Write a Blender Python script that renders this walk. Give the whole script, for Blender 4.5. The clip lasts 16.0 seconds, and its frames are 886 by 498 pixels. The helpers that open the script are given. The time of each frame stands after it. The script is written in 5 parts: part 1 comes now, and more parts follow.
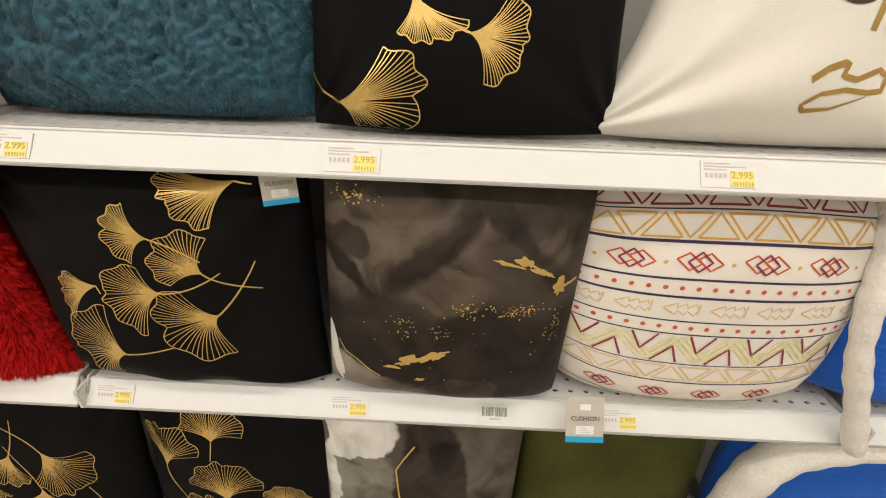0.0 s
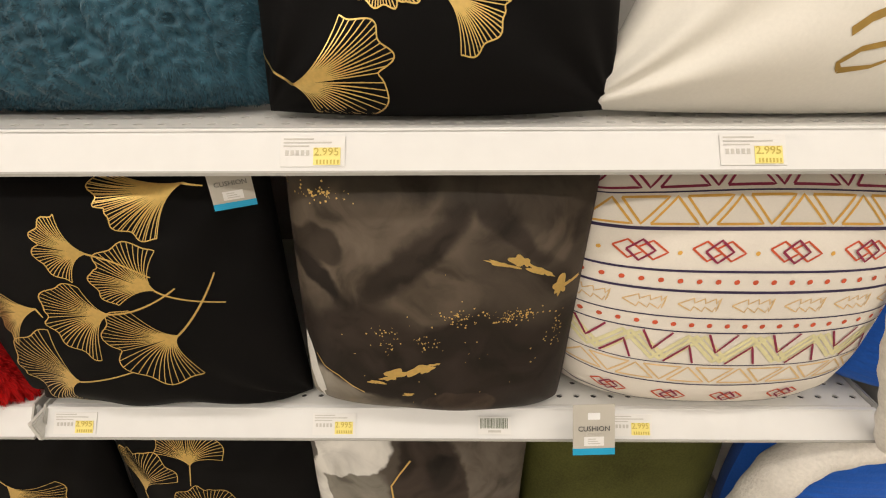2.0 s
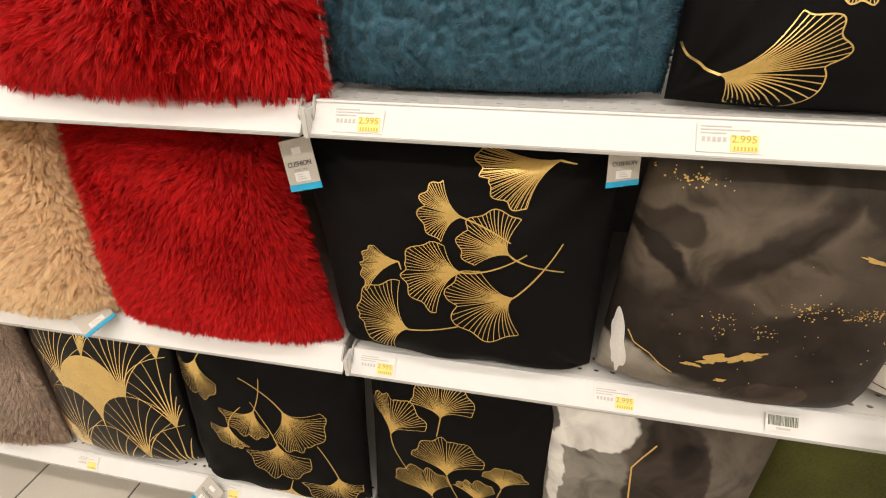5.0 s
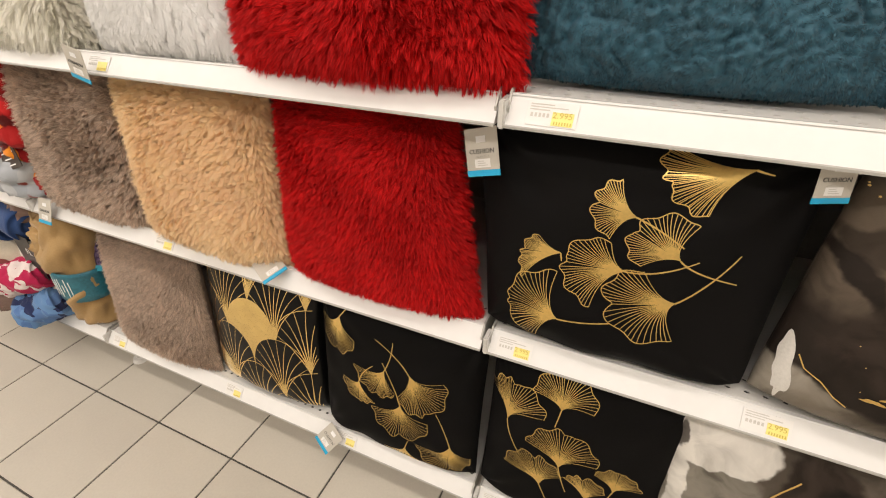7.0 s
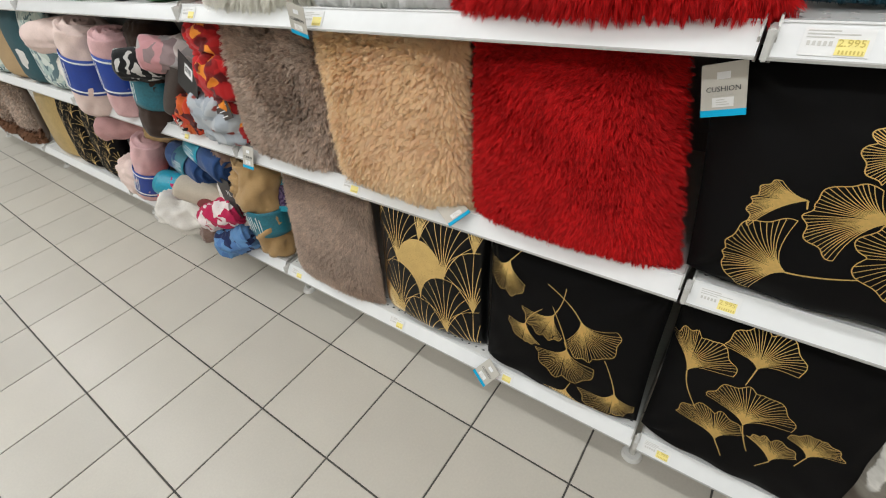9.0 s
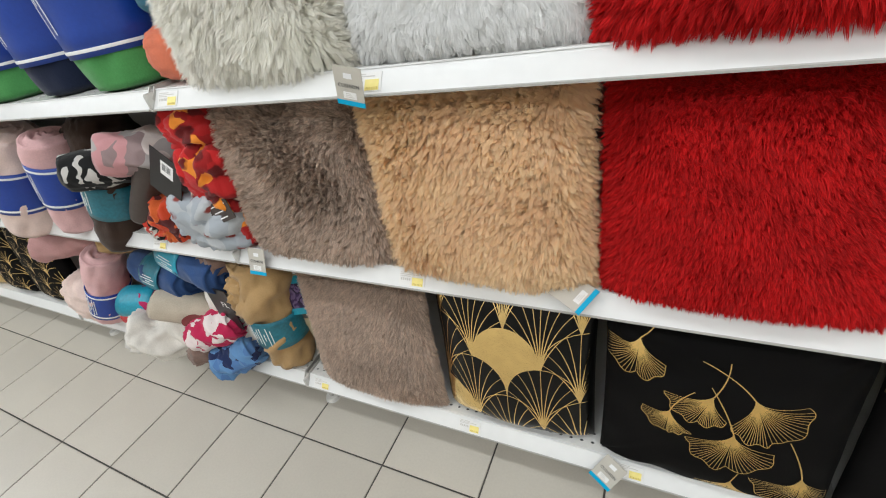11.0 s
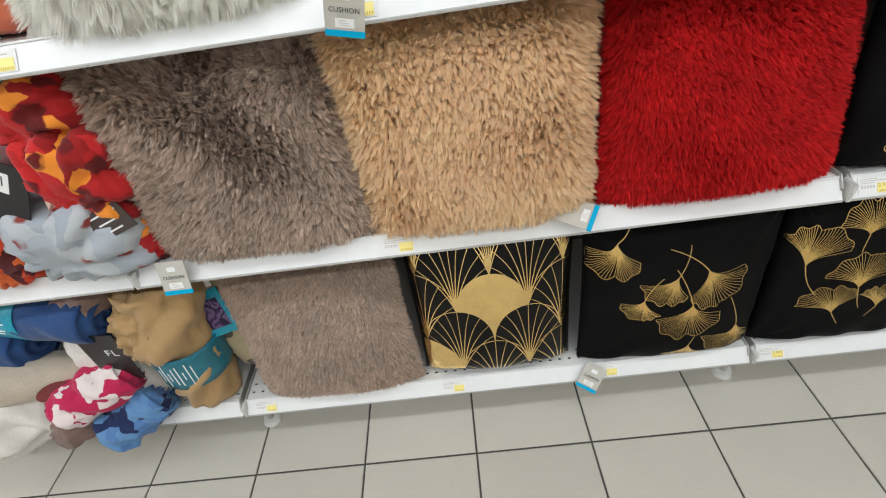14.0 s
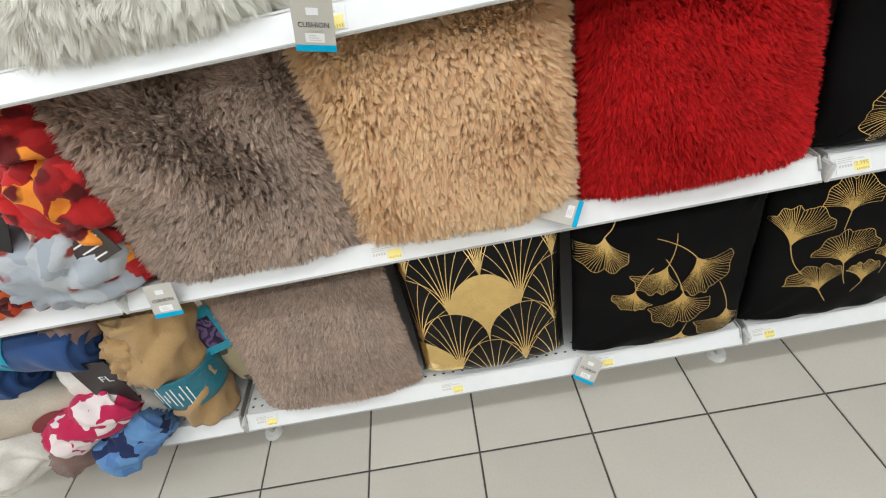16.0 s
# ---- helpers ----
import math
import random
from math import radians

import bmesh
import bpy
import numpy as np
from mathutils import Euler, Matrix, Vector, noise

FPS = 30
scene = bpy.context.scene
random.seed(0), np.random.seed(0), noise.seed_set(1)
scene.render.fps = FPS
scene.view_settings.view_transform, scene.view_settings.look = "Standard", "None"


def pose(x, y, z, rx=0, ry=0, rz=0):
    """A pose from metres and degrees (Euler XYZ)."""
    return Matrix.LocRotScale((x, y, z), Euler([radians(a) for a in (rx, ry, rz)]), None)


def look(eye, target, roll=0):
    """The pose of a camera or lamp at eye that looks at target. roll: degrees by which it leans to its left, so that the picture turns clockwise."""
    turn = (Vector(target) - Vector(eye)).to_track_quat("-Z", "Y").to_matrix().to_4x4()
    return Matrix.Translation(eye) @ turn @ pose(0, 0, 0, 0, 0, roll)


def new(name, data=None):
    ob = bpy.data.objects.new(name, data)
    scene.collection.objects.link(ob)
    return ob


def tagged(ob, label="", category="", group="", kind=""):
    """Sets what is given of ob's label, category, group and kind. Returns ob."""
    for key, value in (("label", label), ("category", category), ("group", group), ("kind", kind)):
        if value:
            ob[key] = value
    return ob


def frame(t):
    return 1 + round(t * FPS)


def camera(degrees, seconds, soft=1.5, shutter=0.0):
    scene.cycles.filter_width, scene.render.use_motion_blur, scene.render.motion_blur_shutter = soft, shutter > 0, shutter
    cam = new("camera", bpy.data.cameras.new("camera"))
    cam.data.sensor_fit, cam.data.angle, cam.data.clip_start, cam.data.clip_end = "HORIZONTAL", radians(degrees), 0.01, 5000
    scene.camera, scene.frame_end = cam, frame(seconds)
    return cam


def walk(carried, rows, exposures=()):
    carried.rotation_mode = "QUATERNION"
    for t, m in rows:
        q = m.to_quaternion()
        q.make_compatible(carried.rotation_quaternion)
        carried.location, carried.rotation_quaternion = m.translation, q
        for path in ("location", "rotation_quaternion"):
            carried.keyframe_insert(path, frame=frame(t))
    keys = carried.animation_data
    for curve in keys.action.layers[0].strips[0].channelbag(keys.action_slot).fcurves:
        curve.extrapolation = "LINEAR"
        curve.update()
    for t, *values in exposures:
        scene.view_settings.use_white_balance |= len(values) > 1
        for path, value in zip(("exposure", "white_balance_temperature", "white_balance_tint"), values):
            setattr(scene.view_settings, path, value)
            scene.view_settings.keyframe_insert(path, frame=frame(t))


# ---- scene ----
cam = camera(90.2, 16.0, 1.1)
LAMP = 12.9
EXPOSURES = [(0.0, -0.02, 6900, 11), (2.0, -0.05, 7000, 12), (4.0, 0.25, 7000, 13), (7.0, 0.15, 7000, 14), (8.0, 0.08, 7100, 13), (8.5, -0.06, 5950, 7), (12.0, -0.01, 5800, 6), (14.5, 0.03, 5750, 6), (16.0, 0.11, 5750, 6)]
PATH = [
    (0, (0.611, -0.477, 1.237), (0.578, 1.257, 0.241), 2.0),
    (0.5, (0.619, -0.483, 1.229), (0.545, 1.267, 0.265), 1.1),
    (1, (0.617, -0.473, 1.223), (0.492, 1.268, 0.246), 1.7),
    (1.5, (0.635, -0.435, 1.221), (0.552, 1.292, 0.216), -0.2),
    (2, (0.627, -0.41, 1.214), (0.602, 1.298, 0.174), -0.5),
    (2.5, (0.579, -0.423, 1.21), (0.588, 1.275, 0.154), 3.5),
    (3, (0.545, -0.447, 1.215), (0.319, 1.216, 0.127), 2.1),
    (3.5, (0.461, -0.462, 1.24), (0.203, 1.193, 0.145), 0.6),
    (4, (0.335, -0.486, 1.235), (0.061, 1.184, 0.168), 0.3),
    (4.2, (0.314, -0.486, 1.231), (0.036, 1.188, 0.172), -1.1),
    (6.3, (0.272, -0.505, 1.212), (-0.128, 1.14, 0.147), 1.7),
    (6.5, (0.256, -0.511, 1.215), (-0.165, 1.124, 0.143), 1.2),
    (7, (0.197, -0.554, 1.23), (-0.481, 0.985, 0.148), -0.1),
    (7.5, (0.187, -0.582, 1.232), (-0.722, 0.835, 0.153), -1.7),
    (8, (0.198, -0.602, 1.229), (-0.767, 0.755, 0.121), -3.6),
    (8.5, (0.167, -0.629, 1.203), (-0.797, 0.617, -0.029), -6.3),
    (9, (0.059, -0.661, 1.24), (-0.946, 0.548, 0.004), -7.4),
    (9.5, (-0.1, -0.691, 1.246), (-1.128, 0.521, 0.032), -10.1),
    (9.7, (-0.131, -0.685, 1.25), (-1.161, 0.536, 0.047), -10.4),
    (11.8, (-0.547, -0.564, 1.218), (-1.042, 0.996, 0.069), -14.5),
    (12, (-0.609, -0.597, 1.218), (-0.938, 0.965, 0.013), -13.0),
    (12.5, (-0.64, -0.643, 1.199), (-0.732, 0.899, -0.071), -7.9),
    (13, (-0.673, -0.647, 1.207), (-0.766, 0.878, -0.084), -7.9),
    (13.5, (-0.663, -0.637, 1.195), (-0.765, 0.878, -0.106), -8.9),
    (14, (-0.649, -0.636, 1.202), (-0.755, 0.868, -0.113), -9.7),
    (14.5, (-0.632, -0.634, 1.202), (-0.73, 0.866, -0.117), -11.0),
    (15, (-0.631, -0.639, 1.202), (-0.713, 0.859, -0.121), -11.9),
    (15.5, (-0.632, -0.636, 1.201), (-0.712, 0.859, -0.126), -12.1),
    (16, (-0.636, -0.629, 1.211), (-0.717, 0.865, -0.116), -12.8),
]
walk(cam, [(t, look(eye, target, roll)) for t, eye, target, roll in PATH], EXPOSURES)

# ---- light ----
world = bpy.data.worlds.new("store_air")
scene.world = world
world.use_nodes = True
world.node_tree.nodes["Background"].inputs[0].default_value = (0.9, 0.95, 1.0, 1)
world.node_tree.nodes["Background"].inputs[1].default_value = 0.05


def tube_light(x, y, z, power, sx=1.5, sy=0.22, colour=(1.0, 0.96, 0.91)):
    data = bpy.data.lights.new("ceiling_tube", "AREA")
    data.shape, data.size, data.size_y = "RECTANGLE", sx, sy
    data.energy, data.color = power, colour
    ob = new("ceiling_tube", data)
    ob.matrix_world = pose(x, y, z)
    return ob


for lx in (-7.2, -5.4, -3.6, -1.8, 0.0, 1.8):
    tube_light(lx, -0.75, 3.18, LAMP)
    tube_light(lx + 0.9, -2.1, 3.18, LAMP * 1.4)

# ---- materials ----


def nodes_of(mat):
    mat.use_nodes = True
    tree = mat.node_tree
    return tree, tree.nodes, tree.links, tree.nodes["Principled BSDF"]


def ramp(nodes, stops):
    r = nodes.new("ShaderNodeValToRGB")
    el = r.color_ramp.elements
    while len(el) < len(stops):
        el.new(0.5)
    for e, (p, c) in zip(el, stops):
        e.position, e.color = p, (*c, 1)
    return r


def surface(name, colour, rough=0.6, metal=0.0, vary=0.12, scale=6.0, fine=120.0, bump=0.15, depth=0.002,
            sheen=0.0, coat=0.0, island=0.0, specular=0.5, shift=(0, 0, 0), through_light=0.0):
    """A colour that varies at two scales, with fine relief. island: how much each loose piece differs."""
    mat = bpy.data.materials.new(name)
    tree, nodes, links, bsdf = nodes_of(mat)
    coord = nodes.new("ShaderNodeTexCoord")
    big, small = nodes.new("ShaderNodeTexNoise"), nodes.new("ShaderNodeTexNoise")
    big.inputs["Scale"].default_value, small.inputs["Scale"].default_value = scale, fine
    big.inputs["Detail"].default_value = 4
    for n in (big, small):
        links.new(coord.outputs["Object"], n.inputs["Vector"])
    mixn = nodes.new("ShaderNodeMath")
    mixn.operation = "MULTIPLY_ADD"
    mixn.inputs[1].default_value = 0.6
    links.new(big.outputs["Fac"], mixn.inputs[0])
    half = nodes.new("ShaderNodeMath")
    half.operation = "MULTIPLY"
    half.inputs[1].default_value = 0.4
    links.new(small.outputs["Fac"], half.inputs[0])
    links.new(half.outputs[0], mixn.inputs[2])
    fac = mixn.outputs[0]
    if island:
        geo = nodes.new("ShaderNodeNewGeometry")
        isl = nodes.new("ShaderNodeMath")
        isl.operation = "MULTIPLY_ADD"
        isl.inputs[1].default_value = island
        links.new(geo.outputs["Random Per Island"], isl.inputs[0])
        sub = nodes.new("ShaderNodeMath")
        sub.operation = "SUBTRACT"
        sub.inputs[1].default_value = island / 2
        links.new(fac, sub.inputs[0])
        links.new(sub.outputs[0], isl.inputs[2])
        fac = isl.outputs[0]
    lo = tuple(max(0, c * (1 - vary) - s) for c, s in zip(colour, shift))
    hi = tuple(min(1, c * (1 + vary) + s) for c, s in zip(colour, shift))
    r = ramp(nodes, [(0.28, lo), (0.72, hi)])
    links.new(fac, r.inputs[0])
    links.new(r.outputs[0], bsdf.inputs["Base Color"])
    bsdf.inputs["Roughness"].default_value, bsdf.inputs["Metallic"].default_value = rough, metal
    bsdf.inputs["Sheen Weight"].default_value = sheen
    bsdf.inputs["Coat Weight"].default_value = coat
    bsdf.inputs["Specular IOR Level"].default_value = specular
    if through_light:
        out = nodes["Material Output"]
        glow, mix = nodes.new("ShaderNodeBsdfTranslucent"), nodes.new("ShaderNodeMixShader")
        mix.inputs[0].default_value = through_light
        links.new(r.outputs[0], glow.inputs[0])
        links.new(bsdf.outputs[0], mix.inputs[1])
        links.new(glow.outputs[0], mix.inputs[2])
        links.new(mix.outputs[0], out.inputs["Surface"])
    if bump:
        b = nodes.new("ShaderNodeBump")
        b.inputs["Strength"].default_value, b.inputs["Distance"].default_value = bump, depth
        links.new(mixn.outputs[0], b.inputs["Height"])
        links.new(b.outputs[0], bsdf.inputs["Normal"])
    return mat


M_TILE = surface("floor_tile", (0.56, 0.52, 0.45), 0.33, vary=0.07, scale=3, fine=160, bump=0.05, depth=0.001)
tree, nodes, links, bsdf = nodes_of(M_TILE)
info = nodes.new("ShaderNodeObjectInfo")
hsv = nodes.new("ShaderNodeHueSaturation")
src = bsdf.inputs["Base Color"].links[0].from_socket
val = nodes.new("ShaderNodeMapRange")
val.inputs["To Min"].default_value, val.inputs["To Max"].default_value = 0.94, 1.05
links.new(info.outputs["Random"], val.inputs["Value"])
links.new(val.outputs[0], hsv.inputs["Value"])
links.new(src, hsv.inputs["Color"])
links.new(hsv.outputs[0], bsdf.inputs["Base Color"])
M_GROUT = surface("grout", (0.075, 0.07, 0.062), 0.85, vary=0.3, scale=8)
M_METAL = surface("white_enamel", (0.74, 0.73, 0.70), 0.32, vary=0.035, scale=4, fine=60, bump=0.03, depth=0.0006, coat=0.15)
M_STRIP = surface("ticket_strip", (0.82, 0.82, 0.81), 0.2, vary=0.03, scale=5, fine=40, bump=0.04, depth=0.0008, coat=0.4)
M_EDGE = surface("strip_edge", (0.42, 0.41, 0.38), 0.4, vary=0.1)
M_BRACKET = surface("bracket_steel", (0.50, 0.49, 0.46), 0.38, metal=0.4, vary=0.15, scale=20)
M_CLIP = surface("clear_plastic", (0.62, 0.61, 0.58), 0.18, vary=0.1, scale=30, coat=0.5)
M_BACK = surface("back_panel", (0.30, 0.29, 0.27), 0.6, vary=0.08)
M_WALL = surface("wall_paint", (0.75, 0.73, 0.69), 0.7, vary=0.04, scale=2, fine=90)
M_CEIL = surface("ceiling_board", (0.80, 0.79, 0.77), 0.85, vary=0.05, scale=2)
M_BLACKCLOTH = surface("black_velveteen", (0.0048, 0.0044, 0.0044), 0.7, vary=0.35, scale=7, fine=700, bump=0.35, depth=0.0006, sheen=0.0, specular=0.08)
M_BLACKSATIN = surface("black_satin", (0.004, 0.004, 0.004), 0.3, vary=0.3, scale=7, fine=500, bump=0.2, depth=0.0006, specular=0.2)
M_GOLD = surface("gold_foil", (0.80, 0.56, 0.20), 0.34, metal=1.0, vary=0.16, scale=9, fine=260, bump=0.2, depth=0.0008)
M_GOLDBRIGHT = surface("bright_gold_foil", (0.88, 0.64, 0.26), 0.17, metal=1.0, vary=0.12, scale=14, fine=42, bump=0.8, depth=0.004)
M_TAG = surface("grey_card", (0.52, 0.49, 0.43), 0.55, vary=0.03, scale=10, bump=0.03)
M_TAGBLUE = surface("cyan_print", (0.0, 0.36, 0.62), 0.45, vary=0.05)
M_PAPER = surface("white_paper", (0.80, 0.79, 0.77), 0.55, vary=0.02)
M_YELLOW = surface("yellow_ticket", (0.90, 0.78, 0.26), 0.5, vary=0.06, scale=20)
# print ink; also colours the sheet that imitates shade in the shelf holes
M_INK_AND_SHADE = surface("ink", (0.06, 0.06, 0.06), 0.6, vary=0.1)
M_INKSOFT = surface("faded_ink", (0.58, 0.56, 0.52), 0.6, vary=0.1)
M_INKGOLD = surface("faded_gold_ink", (0.60, 0.47, 0.10), 0.6, vary=0.1)
M_INKWHITE = surface("white_print", (0.82, 0.82, 0.82), 0.5, vary=0.03)

# ---- mesh helpers ----


def mesh_np(name, verts, faces, mat, smooth=True):
    """A mesh from arrays: verts (n, 3) and a list of face arrays with 3 or 4 columns."""
    verts = np.asarray(verts, dtype=np.float32)
    faces = [np.asarray(f, dtype=np.int32) for f in faces if len(f)]
    me = bpy.data.meshes.new(name)
    me.vertices.add(len(verts))
    me.vertices.foreach_set("co", verts.ravel())
    loops = np.concatenate([f.ravel() for f in faces])
    counts = np.concatenate([np.full(len(f), f.shape[1], dtype=np.int32) for f in faces])
    starts = np.concatenate([[0], np.cumsum(counts)[:-1]]).astype(np.int32)
    me.loops.add(len(loops))
    me.loops.foreach_set("vertex_index", loops)
    me.polygons.add(len(counts))
    me.polygons.foreach_set("loop_start", starts)
    me.polygons.foreach_set("use_smooth", np.full(len(counts), smooth))
    me.update(calc_edges=True)
    me.validate()
    me.materials.append(mat)
    return me


def under(name, me, parent, label="", m=None):
    ob = new(name, me)
    if m is not None:
        ob.matrix_basis = m
    ob.parent = parent
    return tagged(ob, label)


def bm_mesh(name, bm, mat, smooth=False):
    me = bpy.data.meshes.new(name)
    bmesh.ops.recalc_face_normals(bm, faces=bm.faces)
    bm.to_mesh(me)
    bm.free()
    if smooth:
        me.polygons.foreach_set("use_smooth", [True] * len(me.polygons))
    me.materials.append(mat)
    return me


def part(name, bm, mat, parent, label="", smooth=False):
    return under(name, bm_mesh(name, bm, mat, smooth), parent, label)


def box(x0, x1, y0, y1, z0, z1, bevel=0.0, bm=None):
    own = bmesh.new()
    bmesh.ops.create_cube(own, size=1, matrix=Matrix.LocRotScale(((x0 + x1) / 2, (y0 + y1) / 2, (z0 + z1) / 2), None,
                                                                 (x1 - x0, y1 - y0, z1 - z0)))
    if bevel:
        bmesh.ops.bevel(own, geom=own.edges[:], offset=bevel, segments=2, affect="EDGES")
    if bm is None:
        return own
    tmp = bpy.data.meshes.new("tmp")
    own.to_mesh(tmp)
    own.free()
    bm.from_mesh(tmp)
    bpy.data.meshes.remove(tmp)
    return bm


def prism(profile, x0, x1):
    """A profile of (y, z) points swept along x, with closed ends."""
    bm = bmesh.new()
    a = [bm.verts.new((x0, y, z)) for y, z in profile]
    b = [bm.verts.new((x1, y, z)) for y, z in profile]
    n = len(profile)
    for i in range(n):
        bm.faces.new((a[i], a[(i + 1) % n], b[(i + 1) % n], b[i]))
    bm.faces.new(a[::-1])
    bm.faces.new(b)
    return bm


def structure(name, bm, mat, label, category):
    return tagged(new(name, bm_mesh(name, bm, mat)), label, category, kind="structure")


def thing(name, m, label, category, group=""):
    ob = new(name)
    ob.matrix_basis = m
    ob.empty_display_size = 0.05
    return tagged(ob, label, category, group)


def text_mesh(words, size, mat, name="lettering"):
    cu = bpy.data.curves.new("t", "FONT")
    cu.body, cu.size, cu.align_x, cu.align_y, cu.extrude, cu.resolution_u = words, size, "CENTER", "CENTER", 0.0002, 2
    ob = bpy.data.objects.new("t", cu)
    scene.collection.objects.link(ob)
    me = bpy.data.meshes.new_from_object(ob.evaluated_get(bpy.context.evaluated_depsgraph_get()))
    bpy.data.objects.remove(ob)
    bpy.data.curves.remove(cu)
    me.materials.clear()
    me.materials.append(mat)
    me.name = name
    return me


# ---- structure ----
PITCH = 0.307
X0, X1, Y0, Y1 = -9.0, 2.9, -3.2, 0.62
structure("wall_back", box(X0, X1, Y1, Y1 + 0.12, 0, 3.2), M_WALL, "plain off-white painted wall behind the shelving", "wall")
structure("wall_front", box(X0, X1, Y0 - 0.12, Y0, 0, 3.2), M_WALL, "plain off-white painted wall across the aisle", "wall")
structure("wall_west", box(X0 - 0.12, X0, Y0 - 0.12, Y1 + 0.12, 0, 3.2), M_WALL, "plain off-white painted wall closing the aisle", "wall")
structure("wall_east", box(X1, X1 + 0.12, Y0 - 0.12, Y1 + 0.12, 0, 3.2), M_WALL, "plain off-white painted wall closing the aisle", "wall")
structure("ceiling", box(X0 - 0.12, X1 + 0.12, Y0 - 0.12, Y1 + 0.12, 3.2, 3.32), M_CEIL, "white store ceiling above the aisle", "ceiling")
floor_ob = structure("floor", box(X0 - 0.12, X1 + 0.12, Y0 - 0.12, Y1 + 0.12, -0.1, -0.003), M_GROUT, "beige ceramic tile floor with dark grey joints", "floor")

# ---- shelving ----
SHELVES = {"top": 1.0745, "mid": 0.6715, "low": 0.165}   # middle height of each ticket strip
BAYS = [(1.262, 2.58), (0.042, 1.236), (-1.291, 0.030), (-2.62, -1.303), (-3.95, -2.632), (-5.28, -3.962)]
TRAY = 0.0165                                             # the tray's top above the strip's middle


def hole_strip(x0, x1, y0, rows, z, cell=0.025):
    """A sheet with rows of round holes punched through it."""
    n = int((x1 - x0) / cell)
    step = (x1 - x0) / n
    verts, quads = [], []
    ang = [math.radians(a) for a in (225, 270, 315, 0, 45, 90, 135, 180)]
    for r in range(rows):
        for i in range(n):
            cx, cy = x0 + (i + 0.5) * step, y0 + (r + 0.5) * cell
            outer = [(-1, -1), (0, -1), (1, -1), (1, 0), (1, 1), (0, 1), (-1, 1), (-1, 0)]
            b = len(verts)
            verts += [(cx + dx * step / 2, cy + dy * cell / 2, z) for dx, dy in outer]
            verts += [(cx + 0.0048 * math.cos(a), cy + 0.0036 * math.sin(a), z) for a in ang]
            verts += [(cx + 0.0048 * math.cos(a), cy + 0.0036 * math.sin(a), z - 0.003) for a in ang]
            for k in range(8):
                j = (k + 1) % 8
                quads.append((b + k, b + j, b + 8 + j, b + 8 + k))
                quads.append((b + 8 + k, b + 8 + j, b + 16 + j, b + 16 + k))
    return verts, quads


def price_ticket(parent, x, zc, number, wide=0.062):
    """A paper ticket slid into the strip: white paper, a yellow block, small print."""
    tilt = pose(x, -0.0012, zc, 53, 0, 0)
    base = under("price_ticket", bm_mesh("price_ticket", box(-wide / 2, wide / 2, -0.0150, 0.0150, 0.0, 0.0009), M_PAPER), parent, "white paper price ticket with a yellow block", tilt)
    under("yellow_block", bm_mesh("yellow_block", box(0.001, wide / 2 - 0.004, -0.0135, 0.0035, 0.0012, 0.0017), M_YELLOW), base)
    if number:
        t = text_mesh(number, 0.011, M_INKGOLD)
        under("lettering", t, base, m=pose(wide * 0.22, -0.001, 0.0021))
    bm = bmesh.new()
    for i, (a, b) in enumerate(((-0.45, 0.02), (-0.45, 0.3), (-0.45, -0.05))):
        box(a * wide, b * wide, 0.0115 - i * 0.0035, 0.0128 - i * 0.0035, 0.0010, 0.0014, bm=bm)
    for i in range(5):
        box(-0.42 * wide + i * 0.005, -0.42 * wide + i * 0.005 + 0.003, -0.004, 0.001, 0.0010, 0.0014, bm=bm)
    tagged(part("small_print", bm, M_INKSOFT, base), kind="stuff")
    bm = bmesh.new()
    for i in range(7):
        box(0.004 + i * 0.0033, 0.0056 + i * 0.0033, -0.0125, -0.0085, 0.0018, 0.0021, bm=bm)
    tagged(part("barcode", bm, M_INKGOLD, base), kind="stuff")


TICKETS = {
    (1, "top"): [(0.10, "2.995"), (0.497, "2.995"), (0.915, "2.995")],
    (1, "mid"): [(0.088, "2.995"), (0.463, "2.995"), (0.885, "2.995")],
    (1, "low"): [(0.085, "2.995")],
    (2, "top"): [(-1.245, ""), (-0.756, "")], (2, "mid"): [(-0.775, "")], (2, "low"): [(-1.235, ""), (-0.727, ""), (-0.33, "")],
    (3, "mid"): [(-1.62, "")],
}


